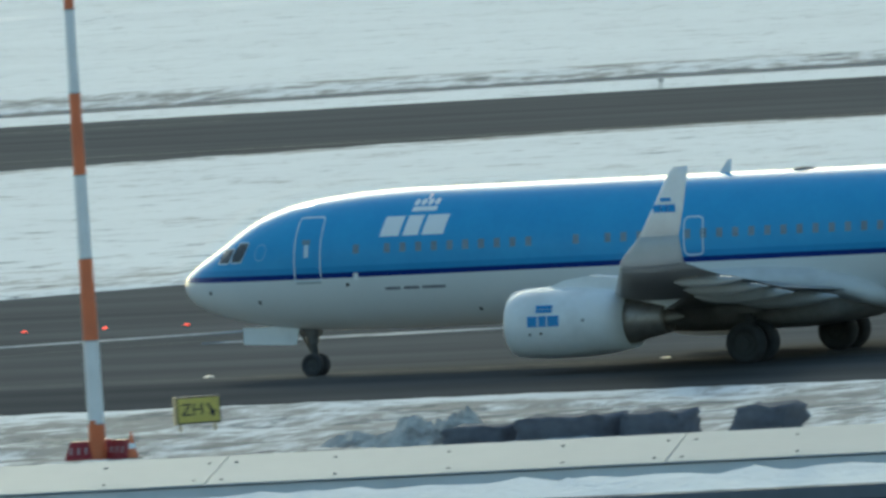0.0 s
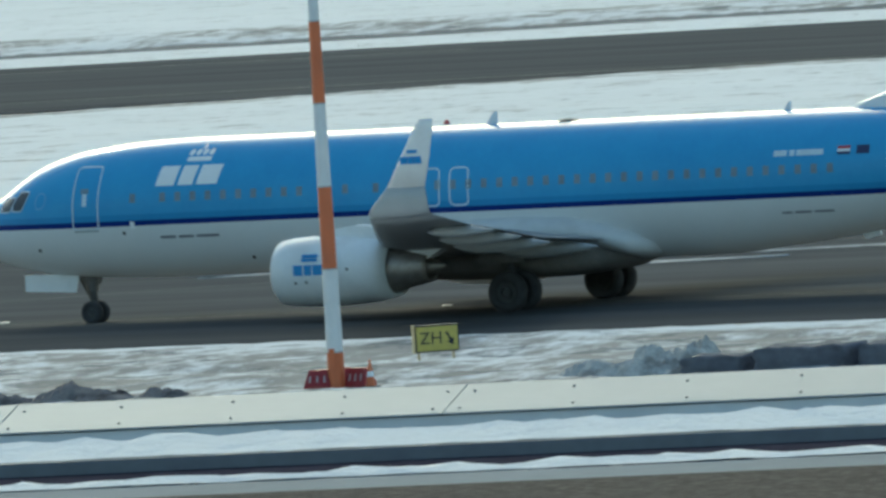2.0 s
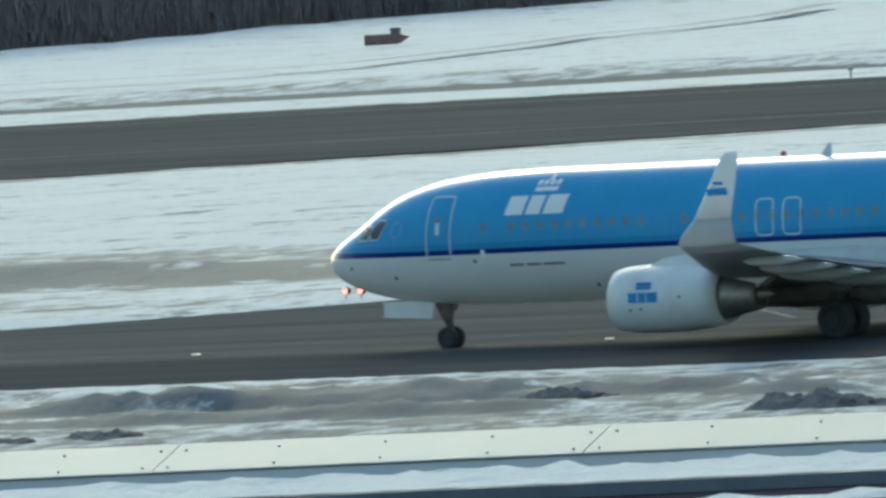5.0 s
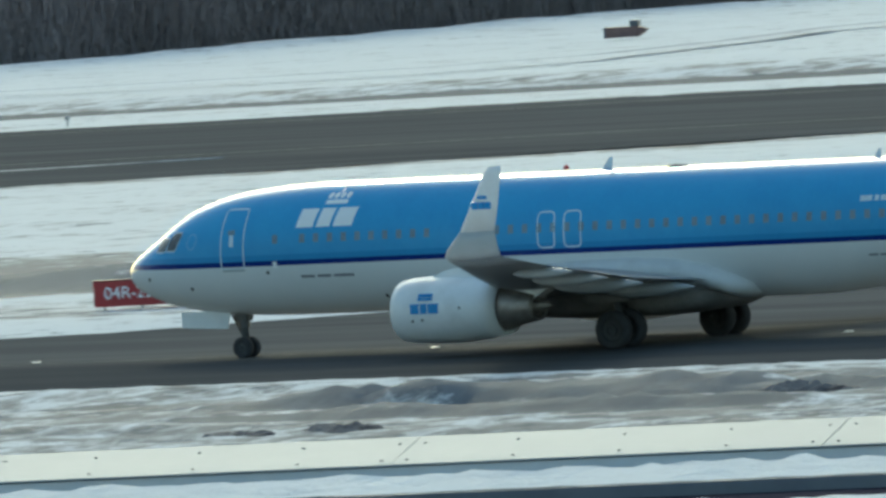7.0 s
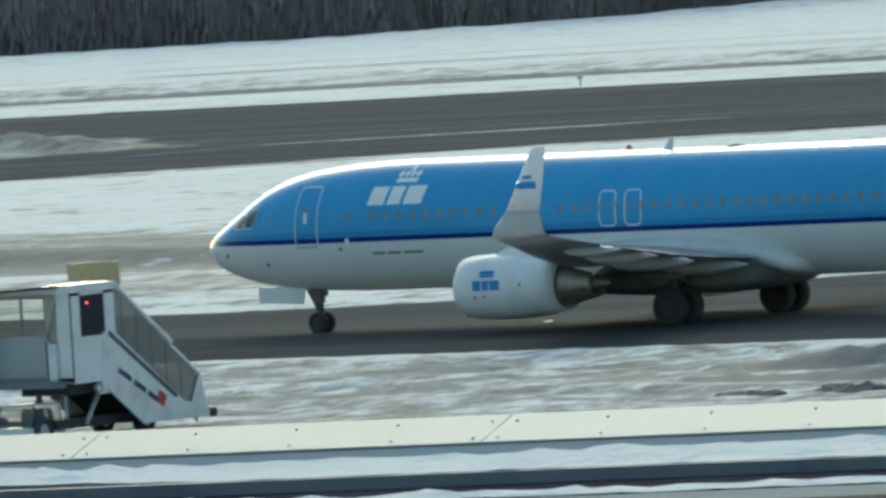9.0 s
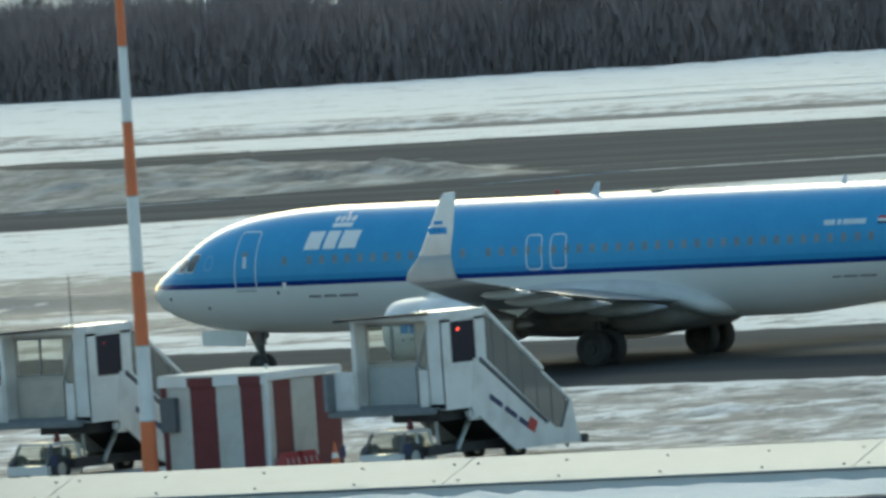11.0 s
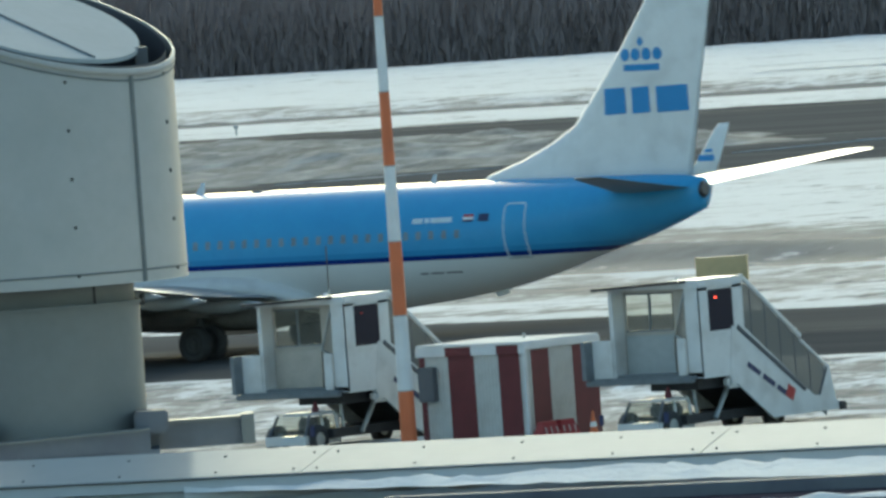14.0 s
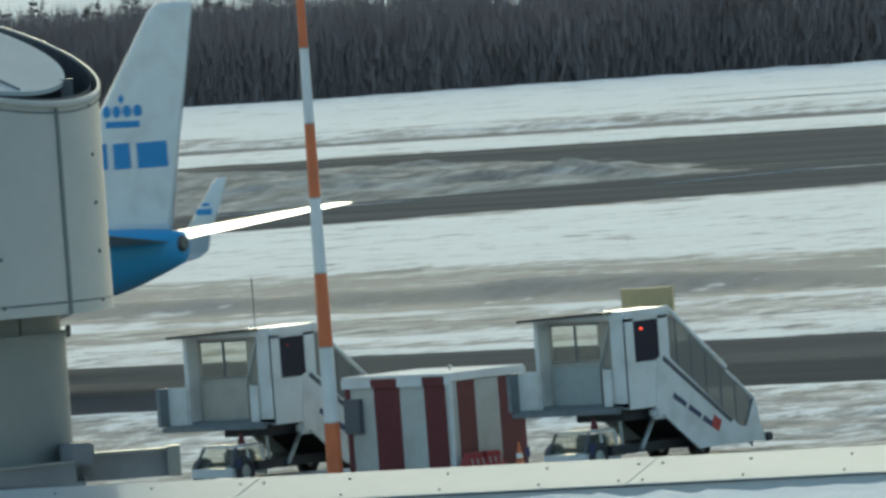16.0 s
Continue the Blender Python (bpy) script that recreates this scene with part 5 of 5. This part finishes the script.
    part("foot_wheel", rod((-0.05, 6.05, 0.45), (0.1, 6.05, 0.45), 0.12, seg=12), RUBBER, s)
    return s


BOX_PALE = mat("pale_inner_panel", (0.36, 0.39, 0.40), 0.5, vary=0.1)
EMBLEM_RED = mat("emblem_red", (0.38, 0.03, 0.03), 0.5)
stairs(-251.54, 330.6, "white covered passenger stairs with glazed flank, parked behind the roof edge", True)
stairs(-263.74, 330.6, "white covered passenger stairs with a two-pane rear window", False)
ant = thing("whip_aerial", pose(-266.0, 332.8, 0.0), "thin dark whip aerial on a pole beside the stairs", "aerial")
part("pole", rod((0, 0, 0), (0, 0, 4.4), 0.03, seg=8), STEEL, ant)
part("rod", rod((0, 0, 4.4), (0, 0, 5.6), 0.018, seg=6), DARK_METAL, ant)


# ---- far vehicle on the snow ----
def far_truck():
    s = thing("snow_truck", pose(-494.5, 754.8, 0.15, 0, 0, 25), "small red-brown flatbed vehicle standing in the snow", "truck")
    part("bed", box((1.95, 1.3, 0.62), (-0.25, 0, 0.38), bevel=0.03), TRUCK_RED, s, "red-brown load bed")
    part("tailboard", box((0.06, 1.32, 0.66), (-1.25, 0, 0.38)), BOX_GREY, s)
    part("cab", box((0.52, 1.1, 0.36), (0.5, 0, 0.86), bevel=0.05), BOX_GREY, s, "dark cab")
    part("cab_roof", box((0.58, 1.14, 0.05), (0.5, 0, 1.06)), PANEL, s)
    part("plough", loft([[(0.72, -0.7, 0.1), (0.72, 0.7, 0.1), (0.72, 0.7, 0.68), (0.72, -0.7, 0.68)], [(1.25, -0.3, 0.42), (1.25, 0.3, 0.42), (1.25, 0.3, 0.5), (1.25, -0.3, 0.5)]]), TRUCK_RED, s, "pointed front plough")


TRUCK_RED = mat("truck_red", (0.17, 0.10, 0.09), 0.6, vary=0.25, scale=3)
far_truck()


# ---- wood behind the airfield ----
BARK = mat("bark", (0.21, 0.18, 0.178), 1.0, spec=0.0, vary=0.2, scale=0.6)
BIRCH = mat("birch_bark", (0.36, 0.33, 0.32), 0.9, spec=0.0, vary=0.25, scale=1.5)
TWIGS = mat("twigs", (0.26, 0.223, 0.22), 1.0, spec=0.0, vary=0.18, scale=0.15)
NEEDLES = mat("needles", (0.06, 0.062, 0.055), 0.9, vary=0.4, scale=0.5)


def wood_spots(n, seed, deep):
    rng = random.Random(seed)
    line = WOOD_EDGE[1:10]
    seg = [math.dist(a, b) for a, b in zip(line, line[1:])]
    out = []
    while len(out) < n:
        d = rng.random() * sum(seg)
        k = 0
        while d > seg[k]:
            d -= seg[k]
            k += 1
        a, b = line[k], line[k + 1]
        f = d / seg[k]
        x, y = a[0] + (b[0] - a[0]) * f, a[1] + (b[1] - a[1]) * f
        r = math.hypot(x, y)
        g = 6 + deep * rng.random()
        out.append((x + x / r * g, y + y / r * g, rng))
    return out


def wood(name, n, seed, deep, hgt, twigs, material, label):
    verts, faces, mats = [], [], []
    for x, y, rng in wood_spots(n, seed, deep):
        z0 = ground_height(x, y) - 0.2
        h = hgt + rng.uniform(-1.6, 0.3) - z0
        r = rng.uniform(0.06, 0.15)
        b = len(verts)
        lean = rng.uniform(-0.4, 0.4)
        for k in range(3):
            a = k * 2.09
            verts.append((x + r * math.cos(a), y + r * math.sin(a), z0))
        verts.append((x + lean, y, z0 + h))
        for k in range(3):
            faces.append((b + k, b + (k + 1) % 3, b + 3))
            mats.append(1 if rng.random() < 0.03 else 0)
        for _ in range(twigs):
            f = rng.random() ** 0.85
            l = rng.uniform(0.6, 2.0)
            spread = 2.6 * (1.1 - 0.75 * f)
            px, py, pz = x + rng.uniform(-spread, spread), y + rng.uniform(-2, 2), z0 + (h + 0.3) * f - l * 0.5
            a, w = rng.random() * 6.28, rng.uniform(0.015, 0.05)
            dx, dz = rng.gauss(0, 0.28) * l, l
            b = len(verts)
            verts += [(px - w * math.cos(a), py - w * math.sin(a), pz), (px + w * math.cos(a), py + w * math.sin(a), pz), (px + dx, py + rng.gauss(0, 0.2), pz + dz)]
            faces.append((b, b + 1, b + 2))
            mats.append(2)
    me = bpy.data.meshes.new(name)
    me.from_pydata(verts, [], faces)
    for m in (BARK, BIRCH, material):
        me.materials.append(m)
    me.polygons.foreach_set("material_index", mats)
    return tagged(new(name, me), label, "wood", kind="stuff")


wood("far_wood", 3600, 5, 30, 6.0, 190, TWIGS, "dark leafless wood behind the snowfield")
wood("far_undergrowth", 3200, 6, 10, 4.4, 190, TWIGS, "dense brown undergrowth at the edge of the wood")


def wood_depth():
    """The deep of the wood, closed by countless trunks: an uneven brown mass behind the first rows."""
    line = WOOD_EDGE[1:10]
    xs = [p[0] for p in line]
    verts, faces = [], []
    n, m = 500, 14
    cum = np.cumsum([0.0] + [math.dist(a, b) for a, b in zip(line, line[1:])])
    for i in range(n + 1):
        d = cum[-1] * i / n
        x, y = float(np.interp(d, cum, xs)), float(np.interp(d, cum, [p[1] for p in line]))
        r = math.hypot(x, y)
        top = 4.9 + 0.8 * noise.fractal(Vector((d * 0.25, 3.0, 0.0)), 0.9, 2.0, 5)
        for j in range(m + 1):
            g = 24 + 2.5 * noise.fractal(Vector((d * 0.3, j * 0.5, 9.0)), 0.9, 2.0, 4)
            verts.append((x + x / r * g, y + y / r * g, -9.0 + (top + 9.0) * j / m))
    for i in range(n):
        for j in range(m):
            a = i * (m + 1) + j
            faces.append((a, a + m + 1, a + m + 2, a + 1))
    me = bpy.data.meshes.new("far_wood")
    me.from_pydata(verts, [], faces)
    for p in me.polygons:
        p.use_smooth = True
    me.materials.append(DEEP_WOOD)
    return tagged(new("far_wood", me), "dim brown depth of the leafless wood", "wood", kind="stuff")


DEEP_WOOD = mat("deep_wood", (0.27, 0.232, 0.23), 1.0, spec=0.0, vary=0.22, scale=0.5, stretch=(1.0, 1.0, 0.12))
wood_depth()


def pine(x, y, h, seed):
    rng = random.Random(seed)
    z0 = ground_height(x, y)
    t = thing("pine_tree", pose(x, y, z0), "dark pine tree with an uneven ragged crown", "tree", "pines over the wood")
    part("trunk", rod((0, 0, -0.3), (0, 0, h * 0.97), 0.16, 0.03, 8), BARK, t)
    bm = bmesh.new()
    for k in range(520):
        f = rng.random() ** 0.8
        z = h * (0.45 + 0.55 * f)
        rad = (1.05 - f) * rng.uniform(0.6, 2.3) + 0.15
        a = rng.random() * 6.28
        c = Vector((math.cos(a) * rad, math.sin(a) * rad, z + rng.uniform(-0.25, 0.2)))
        l = rng.uniform(0.2, 0.5)
        d = Vector((math.cos(a + rng.uniform(-0.9, 0.9)), math.sin(a + rng.uniform(-0.9, 0.9)), rng.uniform(-0.2, 0.6))) * l
        u = Vector((rng.uniform(-1, 1), rng.uniform(-1, 1), rng.uniform(-0.5, 0.5))) * l * 0.5
        bm.faces.new([bm.verts.new(p) for p in (c, c + d * 0.5 + u, c + d, c + d * 0.5 - u)])
    part("crown", bm, NEEDLES, t, "dark green needle crown")
    return t


_rng = random.Random(3)
for k, (az, extra) in enumerate(((-39.15, 0.3), (-39.0, 0.9), (-38.7, 0.0), (-38.55, 1.0), (-38.45, 1.3), (-38.2, 0.7), (-37.95, 0.9), (-37.75, 1.2), (-37.5, 0.2), (-37.35, 0.7), (-39.35, 0.6), (-39.5, 0.2), (-36.9, 0.5), (-36.5, 0.9))):
    d = 968 + _rng.uniform(0, 14)
    a = radians(az)
    px, py = math.sin(a) * d, math.cos(a) * d
    pine(px, py, 6.3 + extra - ground_height(px, py), k)


# ---- roof edge in front ----
ROOF = pose(-37.0, 55.58, 15.70, 0, 0, 10.2)   # along the edge; away from the viewer is +y
COPING = mat("coping_white", (0.38, 0.40, 0.40), 0.55, 0.0, spec=0.22, vary=0.05, scale=1.2, bump=0.08, bump_scale=1.5, dirt=(0.34, 0.355, 0.355), dirt_amount=0.5, dirt_scale=0.8)
FLASH = mat("flashing_grey", (0.55, 0.58, 0.61), 0.5, 0.1, vary=0.08, scale=1.5)
TRIM_DARK = mat("trim_slate", (0.17, 0.185, 0.21), 0.7, 0.0, spec=0.1, vary=0.15, scale=2, dirt=(0.06, 0.06, 0.09), dirt_amount=0.5, dirt_scale=2)
# near-black tone that holds the shade of the gap below the gutter
GAP_SHADE = mat("trim_shadow", (0.055, 0.05, 0.065), 0.95, spec=0.0, vary=0.3, scale=6)
GRAVEL = mat("roof_gravel", (0.10, 0.09, 0.085), 0.95, spec=0.02, vary=0.5, scale=25, bump=0.8, bump_scale=60, dirt=(0.25, 0.22, 0.2), dirt_amount=0.5, dirt_scale=18)
ROOFSNOW = mat("roof_drift", (0.72, 0.74, 0.75), 0.9, spec=0.02, vary=0.05, scale=3, bump=0.6, bump_scale=9)
LEDGE = mat("ledge_slate", (0.20, 0.23, 0.26), 0.85, spec=0.05, vary=0.12, scale=2)
SCREW = mat("screw_grey", (0.06, 0.06, 0.06), 0.5, 0.5)

U0, U1 = -9.0, 14.0


def strip(name, prof, u0, u1, material, parent, label="", n=1):
    """A bar of one cross-section (outline in across and up) along the roof edge."""
    rings = []
    for k in range(n + 1):
        u = u0 + (u1 - u0) * k / n
        rings.append([(u, v, z) for v, z in prof])
    return part(name, loft(rings), material, parent, label)


edge = thing("roof_edge", ROOF, "white sheet-metal roof coping with screws above grey flashing", "roof coping", kind="structure")
joints = [U0 + 0.35 + 2.02 * k for k in range(13)]
for a, b in zip([U0] + joints, joints + [U1]):
    if b > a + 0.05 and a < U1:
        b = min(b, U1)
        strip("coping_sheet", [(0.02, 0.0), (-0.33, -0.098), (-0.335, -0.105), (0.02, -0.02)], a + 0.003, b - 0.003, COPING, edge)
        for row, v in ((0, -0.07), (1, -0.28)):
            for k in range(5):
                u = a + (0.06 if k == 0 else 1.96 if k == 4 else 0.5 * k + (0.06 if row else 0.0))
                if u < b:
                    part("screw", rod((u, v, -0.28 * (0.02 - v) - 0.004), (u, v, -0.28 * (0.02 - v) + 0.004), 0.0065, seg=8), SCREW, edge)
strip("joint_seam", [(0.02, -0.012), (-0.33, -0.11), (0.02, -0.03)], U0, U1, SCREW, edge)
strip("flashing", [(-0.315, -0.11), (-0.315, -0.16), (-0.30, -0.165), (-0.28, -0.11)], U0, U1, FLASH, edge, "blue-grey shaded flashing")
strip("parapet_wall", [(0.0, -0.03), (-0.27, -0.115), (-0.27, -0.6), (0.0, -0.6)], U0, U1, FLASH, edge)
# the roof's far corner: coping turns back towards the viewer
strip_corner = thing("roof_edge", ROOF @ pose(U0 + 0.02, -0.03, 0.0, 0, 0, -97), "white sheet-metal roof coping along the side", "roof coping", kind="structure")
strip("coping_sheet", [(0.02, 0.0), (0.35, -0.098), (0.355, -0.105), (0.02, -0.02)], 0.0, 9.0, COPING, strip_corner)
strip("flashing", [(0.325, -0.11), (0.325, -0.30), (0.31, -0.30), (0.29, -0.11)], 0.3, 9.0, FLASH, strip_corner)


def drift(u0, u1, v0, v1, z0, z1, seed, taper=0.0, n=150, m=14):
    """Crusted snow with a wavering edge on the roof."""
    verts, faces = [], []
    for i in range(n + 1):
        u = u0 + (u1 - u0) * i / n
        w0 = v0 + 0.10 * noise.noise(Vector((u * 0.8, seed, 0))) + 0.05 * noise.noise(Vector((u * 3.1, seed, 2)))
        t = min(1.0, max(0.0, (u - u0) / taper)) if taper else 1.0
        w1 = v1 * t + w0 * (1 - t)
        for j in range(m + 1):
            f = j / m
            v = w0 + (w1 - w0) * f
            z = z0 + (z1 - z0) * f + 0.03 * noise.fractal(Vector((u * 6, v * 7, seed)), 0.7, 2.0, 5) * min(1, 4 * (1 - f) + 0.2)
            if j == 0:
                z -= 0.05
            verts.append((u, v, z))
    for i in range(n):
        for j in range(m):
            a = i * (m + 1) + j
            faces.append((a, a + m + 1, a + m + 2, a + 1))
    me = bpy.data.meshes.new("roof_snow")
    me.from_pydata(verts, [], faces)
    me.materials.append(ROOFSNOW)
    for p in me.polygons:
        p.use_smooth = True
    ob = new("roof_snow", me)
    ob.matrix_world = ROOF
    return tagged(ob, "crusted white snow lying along the roof gutter", "snow", kind="structure")


drift(-7.2, U1, -0.36, -1.45, -0.14, -0.165, 1.0, 4.0)
gutter = thing("gutter", ROOF, "slate-grey metal gutter edge under the snow", "gutter", kind="structure")
strip("gutter_face", [(-1.44, -0.165), (-1.48, -0.17), (-1.48, -0.225), (-1.44, -0.225)], -5.6, U1, TRIM_DARK, gutter, "slate-grey gutter face")
# dark strip stands for the shaded gap behind the gutter face
strip("gutter_bed", [(-1.42, -0.225), (-1.95, -0.235), (-1.95, -0.26), (-1.42, -0.26)], -5.6, U1, GAP_SHADE, gutter)
drift(-3.5, U1, -1.95, -2.3, -0.225, -0.235, 4.0, 2.0, 120, 8)
strip("gutter_face", [(-2.3, -0.24), (-2.75, -0.26), (-2.75, -0.42), (-2.3, -0.42)], -3.5, U1, LEDGE, gutter, "slate-blue metal ledge")
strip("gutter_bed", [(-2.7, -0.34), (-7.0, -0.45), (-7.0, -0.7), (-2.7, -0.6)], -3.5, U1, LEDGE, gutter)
roof = thing("roof", ROOF, "dark gravel flat roof behind the coping", "roof", kind="structure")
part("gravel_bed", box((U1 - U0 + 8, 16.0, 0.2), ((U0 + U1) / 2 + 4, -8.25, -0.36)), GRAVEL, roof, "brown roof gravel")
building = thing("building", ROOF, "plain grey terminal building under the roof edge", "building", kind="structure")
part("wall", box((U1 - U0 + 7.8, 16.0, 15.2), ((U0 + U1) / 2 + 4, -8.2, -8.1)), FLASH, building)


# ---- ventilation duct ----
DUCT = mat("duct_paint", (0.435, 0.44, 0.432), 0.45, 0.0, vary=0.07, scale=2.0, bump=0.05, bump_scale=3, dirt=(0.30, 0.32, 0.31), dirt_amount=0.5, dirt_scale=2.0)
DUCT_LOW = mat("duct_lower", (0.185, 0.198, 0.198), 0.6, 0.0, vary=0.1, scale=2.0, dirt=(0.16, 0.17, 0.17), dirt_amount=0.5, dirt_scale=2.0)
DISC = mat("duct_disc", (0.42, 0.46, 0.475), 0.8, spec=0.08, vary=0.06, scale=2)


def duct():
    az = radians(-39.66)
    fwd, side = Vector((math.sin(az), math.cos(az), 0)), Vector((math.cos(az), -math.sin(az), 0))
    base = Matrix(((side.x, fwd.x, 0, -45.96), (side.y, fwd.y, 0, 55.43), (0, 0, 1, 0), (0, 0, 0, 1)))
    d = thing("ventilation_duct", base, "grey sheet-metal ventilation duct with slanted open top", "duct")
    R, r, z0 = 0.645, 0.408, 16.44

    def top(l, q):
        return 17.68 - 0.29 * l + 0.26 * q
    n = 96
    for rr, name in ((R, "shell"), (R - 0.03, "liner")):
        rings = [[], [], []]
        for i in range(n):
            a = 2 * math.pi * i / n
            l, q = rr * math.sin(a), -rr * math.cos(a)
            rings[0].append((l, q, z0))
            rings[1].append((l, q, (z0 + top(l, q)) / 2))
            rings[2].append((l, q, top(l, q)))
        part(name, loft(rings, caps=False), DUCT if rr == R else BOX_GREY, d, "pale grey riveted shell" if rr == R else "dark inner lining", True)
    rim = []
    for rr, dz in ((R, 0.0), (R + 0.012, 0.0), (R + 0.012, -0.03), (R, -0.03)):
        rim.append([(rr * math.sin(2 * math.pi * i / n), -rr * math.cos(2 * math.pi * i / n), top(rr * math.sin(2 * math.pi * i / n), -rr * math.cos(2 * math.pi * i / n)) + dz) for i in range(n)])
    part("rim", loft(rim, caps=False), DUCT, d, "", True)
    fold = []
    for rr, dz in ((R + 0.001, -0.05), (R + 0.008, -0.055), (R + 0.001, -0.06)):
        fold.append([(rr * math.sin(2 * math.pi * i / n), -rr * math.cos(2 * math.pi * i / n), top(rr * math.sin(2 * math.pi * i / n), -rr * math.cos(2 * math.pi * i / n)) + dz) for i in range(n)])
    part("fold_line", loft(fold, caps=False), DUCT_LOW, d)
    part("fold_line", spun([(z0 + 0.05, R + 0.001), (z0 + 0.055, R + 0.008), (z0 + 0.06, R + 0.001)], axis="Z", seg=72), DUCT_LOW, d)
    # slanted damper disc inside, with its seam
    bm = bmesh.new()
    ring = []
    for i in range(64):
        a = 2 * math.pi * i / 64
        l, q = -0.05 + 0.545 * math.sin(a), -0.03 - 0.57 * math.cos(a)
        ring.append((l, q, top(l, q) + 0.01))
    part("damper_disc", loft([[(l, q, z - 0.02) for l, q, z in ring], ring]), DISC, d, "pale round damper disc")
    part("disc_seam", rod((-0.45, 0.20, top(-0.45, 0.20) + 0.014), (0.28, -0.46, top(0.28, -0.46) + 0.014), 0.006, seg=6), DUCT_LOW, d)
    part("hinge", box((0.06, 0.08, 0.14), (0.5, -0.1, top(0.5, -0.1) - 0.06)), BOX_GREY, d)
    for a0 in (-30, 43, 110, 190, 262):
        a = radians(a0)
        l, q = (R + 0.003) * math.sin(a), -(R + 0.003) * math.cos(a)
        part("seam", rod((l, q, z0), (l, q, top(l, q) - 0.03), 0.012, seg=6), DUCT_LOW, d)
    for aa in (12, 67, -50):
        a = radians(aa)
        for k in range(5):
            z = z0 + 0.05 + k * 0.225
            if z < top(R * math.sin(a), -R * math.cos(a)) - 0.04:
                part("screw", rod((R * math.sin(a), -R * math.cos(a), z), ((R + 0.006) * math.sin(a), -(R + 0.006) * math.cos(a), z), 0.009, seg=6), SCREW, d)
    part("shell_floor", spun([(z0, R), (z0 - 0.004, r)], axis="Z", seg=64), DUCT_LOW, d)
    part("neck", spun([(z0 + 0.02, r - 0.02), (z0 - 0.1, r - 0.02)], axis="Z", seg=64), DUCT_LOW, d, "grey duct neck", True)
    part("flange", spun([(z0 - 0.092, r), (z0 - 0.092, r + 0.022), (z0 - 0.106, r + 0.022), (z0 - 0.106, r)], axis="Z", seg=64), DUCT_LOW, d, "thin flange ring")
    part("neck_seam", rod((0.2, -math.sqrt((r - 0.018) ** 2 - 0.04), z0 - 0.09), (0.2, -math.sqrt((r - 0.018) ** 2 - 0.04), z0), 0.006, seg=6), SCREW, d)
    for a in (1.35, 1.52, 1.7):
        part("clamp_bolt", rod(((r + 0.02) * math.sin(a), -(r + 0.02) * math.cos(a), z0 - 0.12), ((r + 0.02) * math.sin(a), -(r + 0.02) * math.cos(a), z0 - 0.07), 0.009, seg=6), SCREW, d)
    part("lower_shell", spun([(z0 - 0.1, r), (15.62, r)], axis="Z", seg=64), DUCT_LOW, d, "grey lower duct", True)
    for l, w in ((-0.40, 0.14), (0.42, 0.16)):
        part("foot_bracket", box((w, 0.3, 0.11), (l, -0.25, 15.78), bevel=0.01), TRIM_DARK, d, "slate steel foot bracket")
    part("beam", box((0.52, 0.1, 0.12), (0.62, -0.05, 15.70)), TRIM_DARK, d, "slate steel beam")
    part("beam_flange", box((0.52, 0.14, 0.014), (0.62, -0.05, 15.765)), DUCT_LOW, d)
    part("beam_flange", box((0.06, 0.2, 0.14), (0.87, -0.05, 15.71)), DUCT_LOW, d)
    part("beam", box((1.1, 0.06, 0.09), (-0.14, -0.47, 15.69), (0, -1.5, 0)), TRIM_DARK, d, "slate steel beam across the foot")
    part("beam_flange", box((1.1, 0.1, 0.012), (-0.14, -0.47, 15.74), (0, -1.5, 0)), DUCT_LOW, d)
    part("base_frame", box((1.1, 1.0, 0.06), (-0.1, 0.0, 15.63)), TRIM_DARK, d, "slate steel base frame")
    part("stand", box((0.8, 0.8, 15.6), (0, 0.15, 7.8)), FLASH, d, "grey supporting shaft")
    return d


duct()


# ---- what moves ----
def motions():
    walk(plane, [(t, pose(x, TRACK, 0)) for t, x in NOSE])
    ts = [t for t, _ in NOSE]
    xs = [x for _, x in NOSE]
    for w, r in WHEELS:
        at = w.location.copy()
        rows = []
        n = 480 if r < 0.5 else 240
        for k in range(n + 1):
            t = 16.0 * k / n
            turned = (float(np.interp(t, ts, xs)) - xs[0]) / r
            rows.append((t, Matrix.Translation(at) @ Matrix.Rotation(turned, 4, "Y")))
        walk(w, rows)


motions()
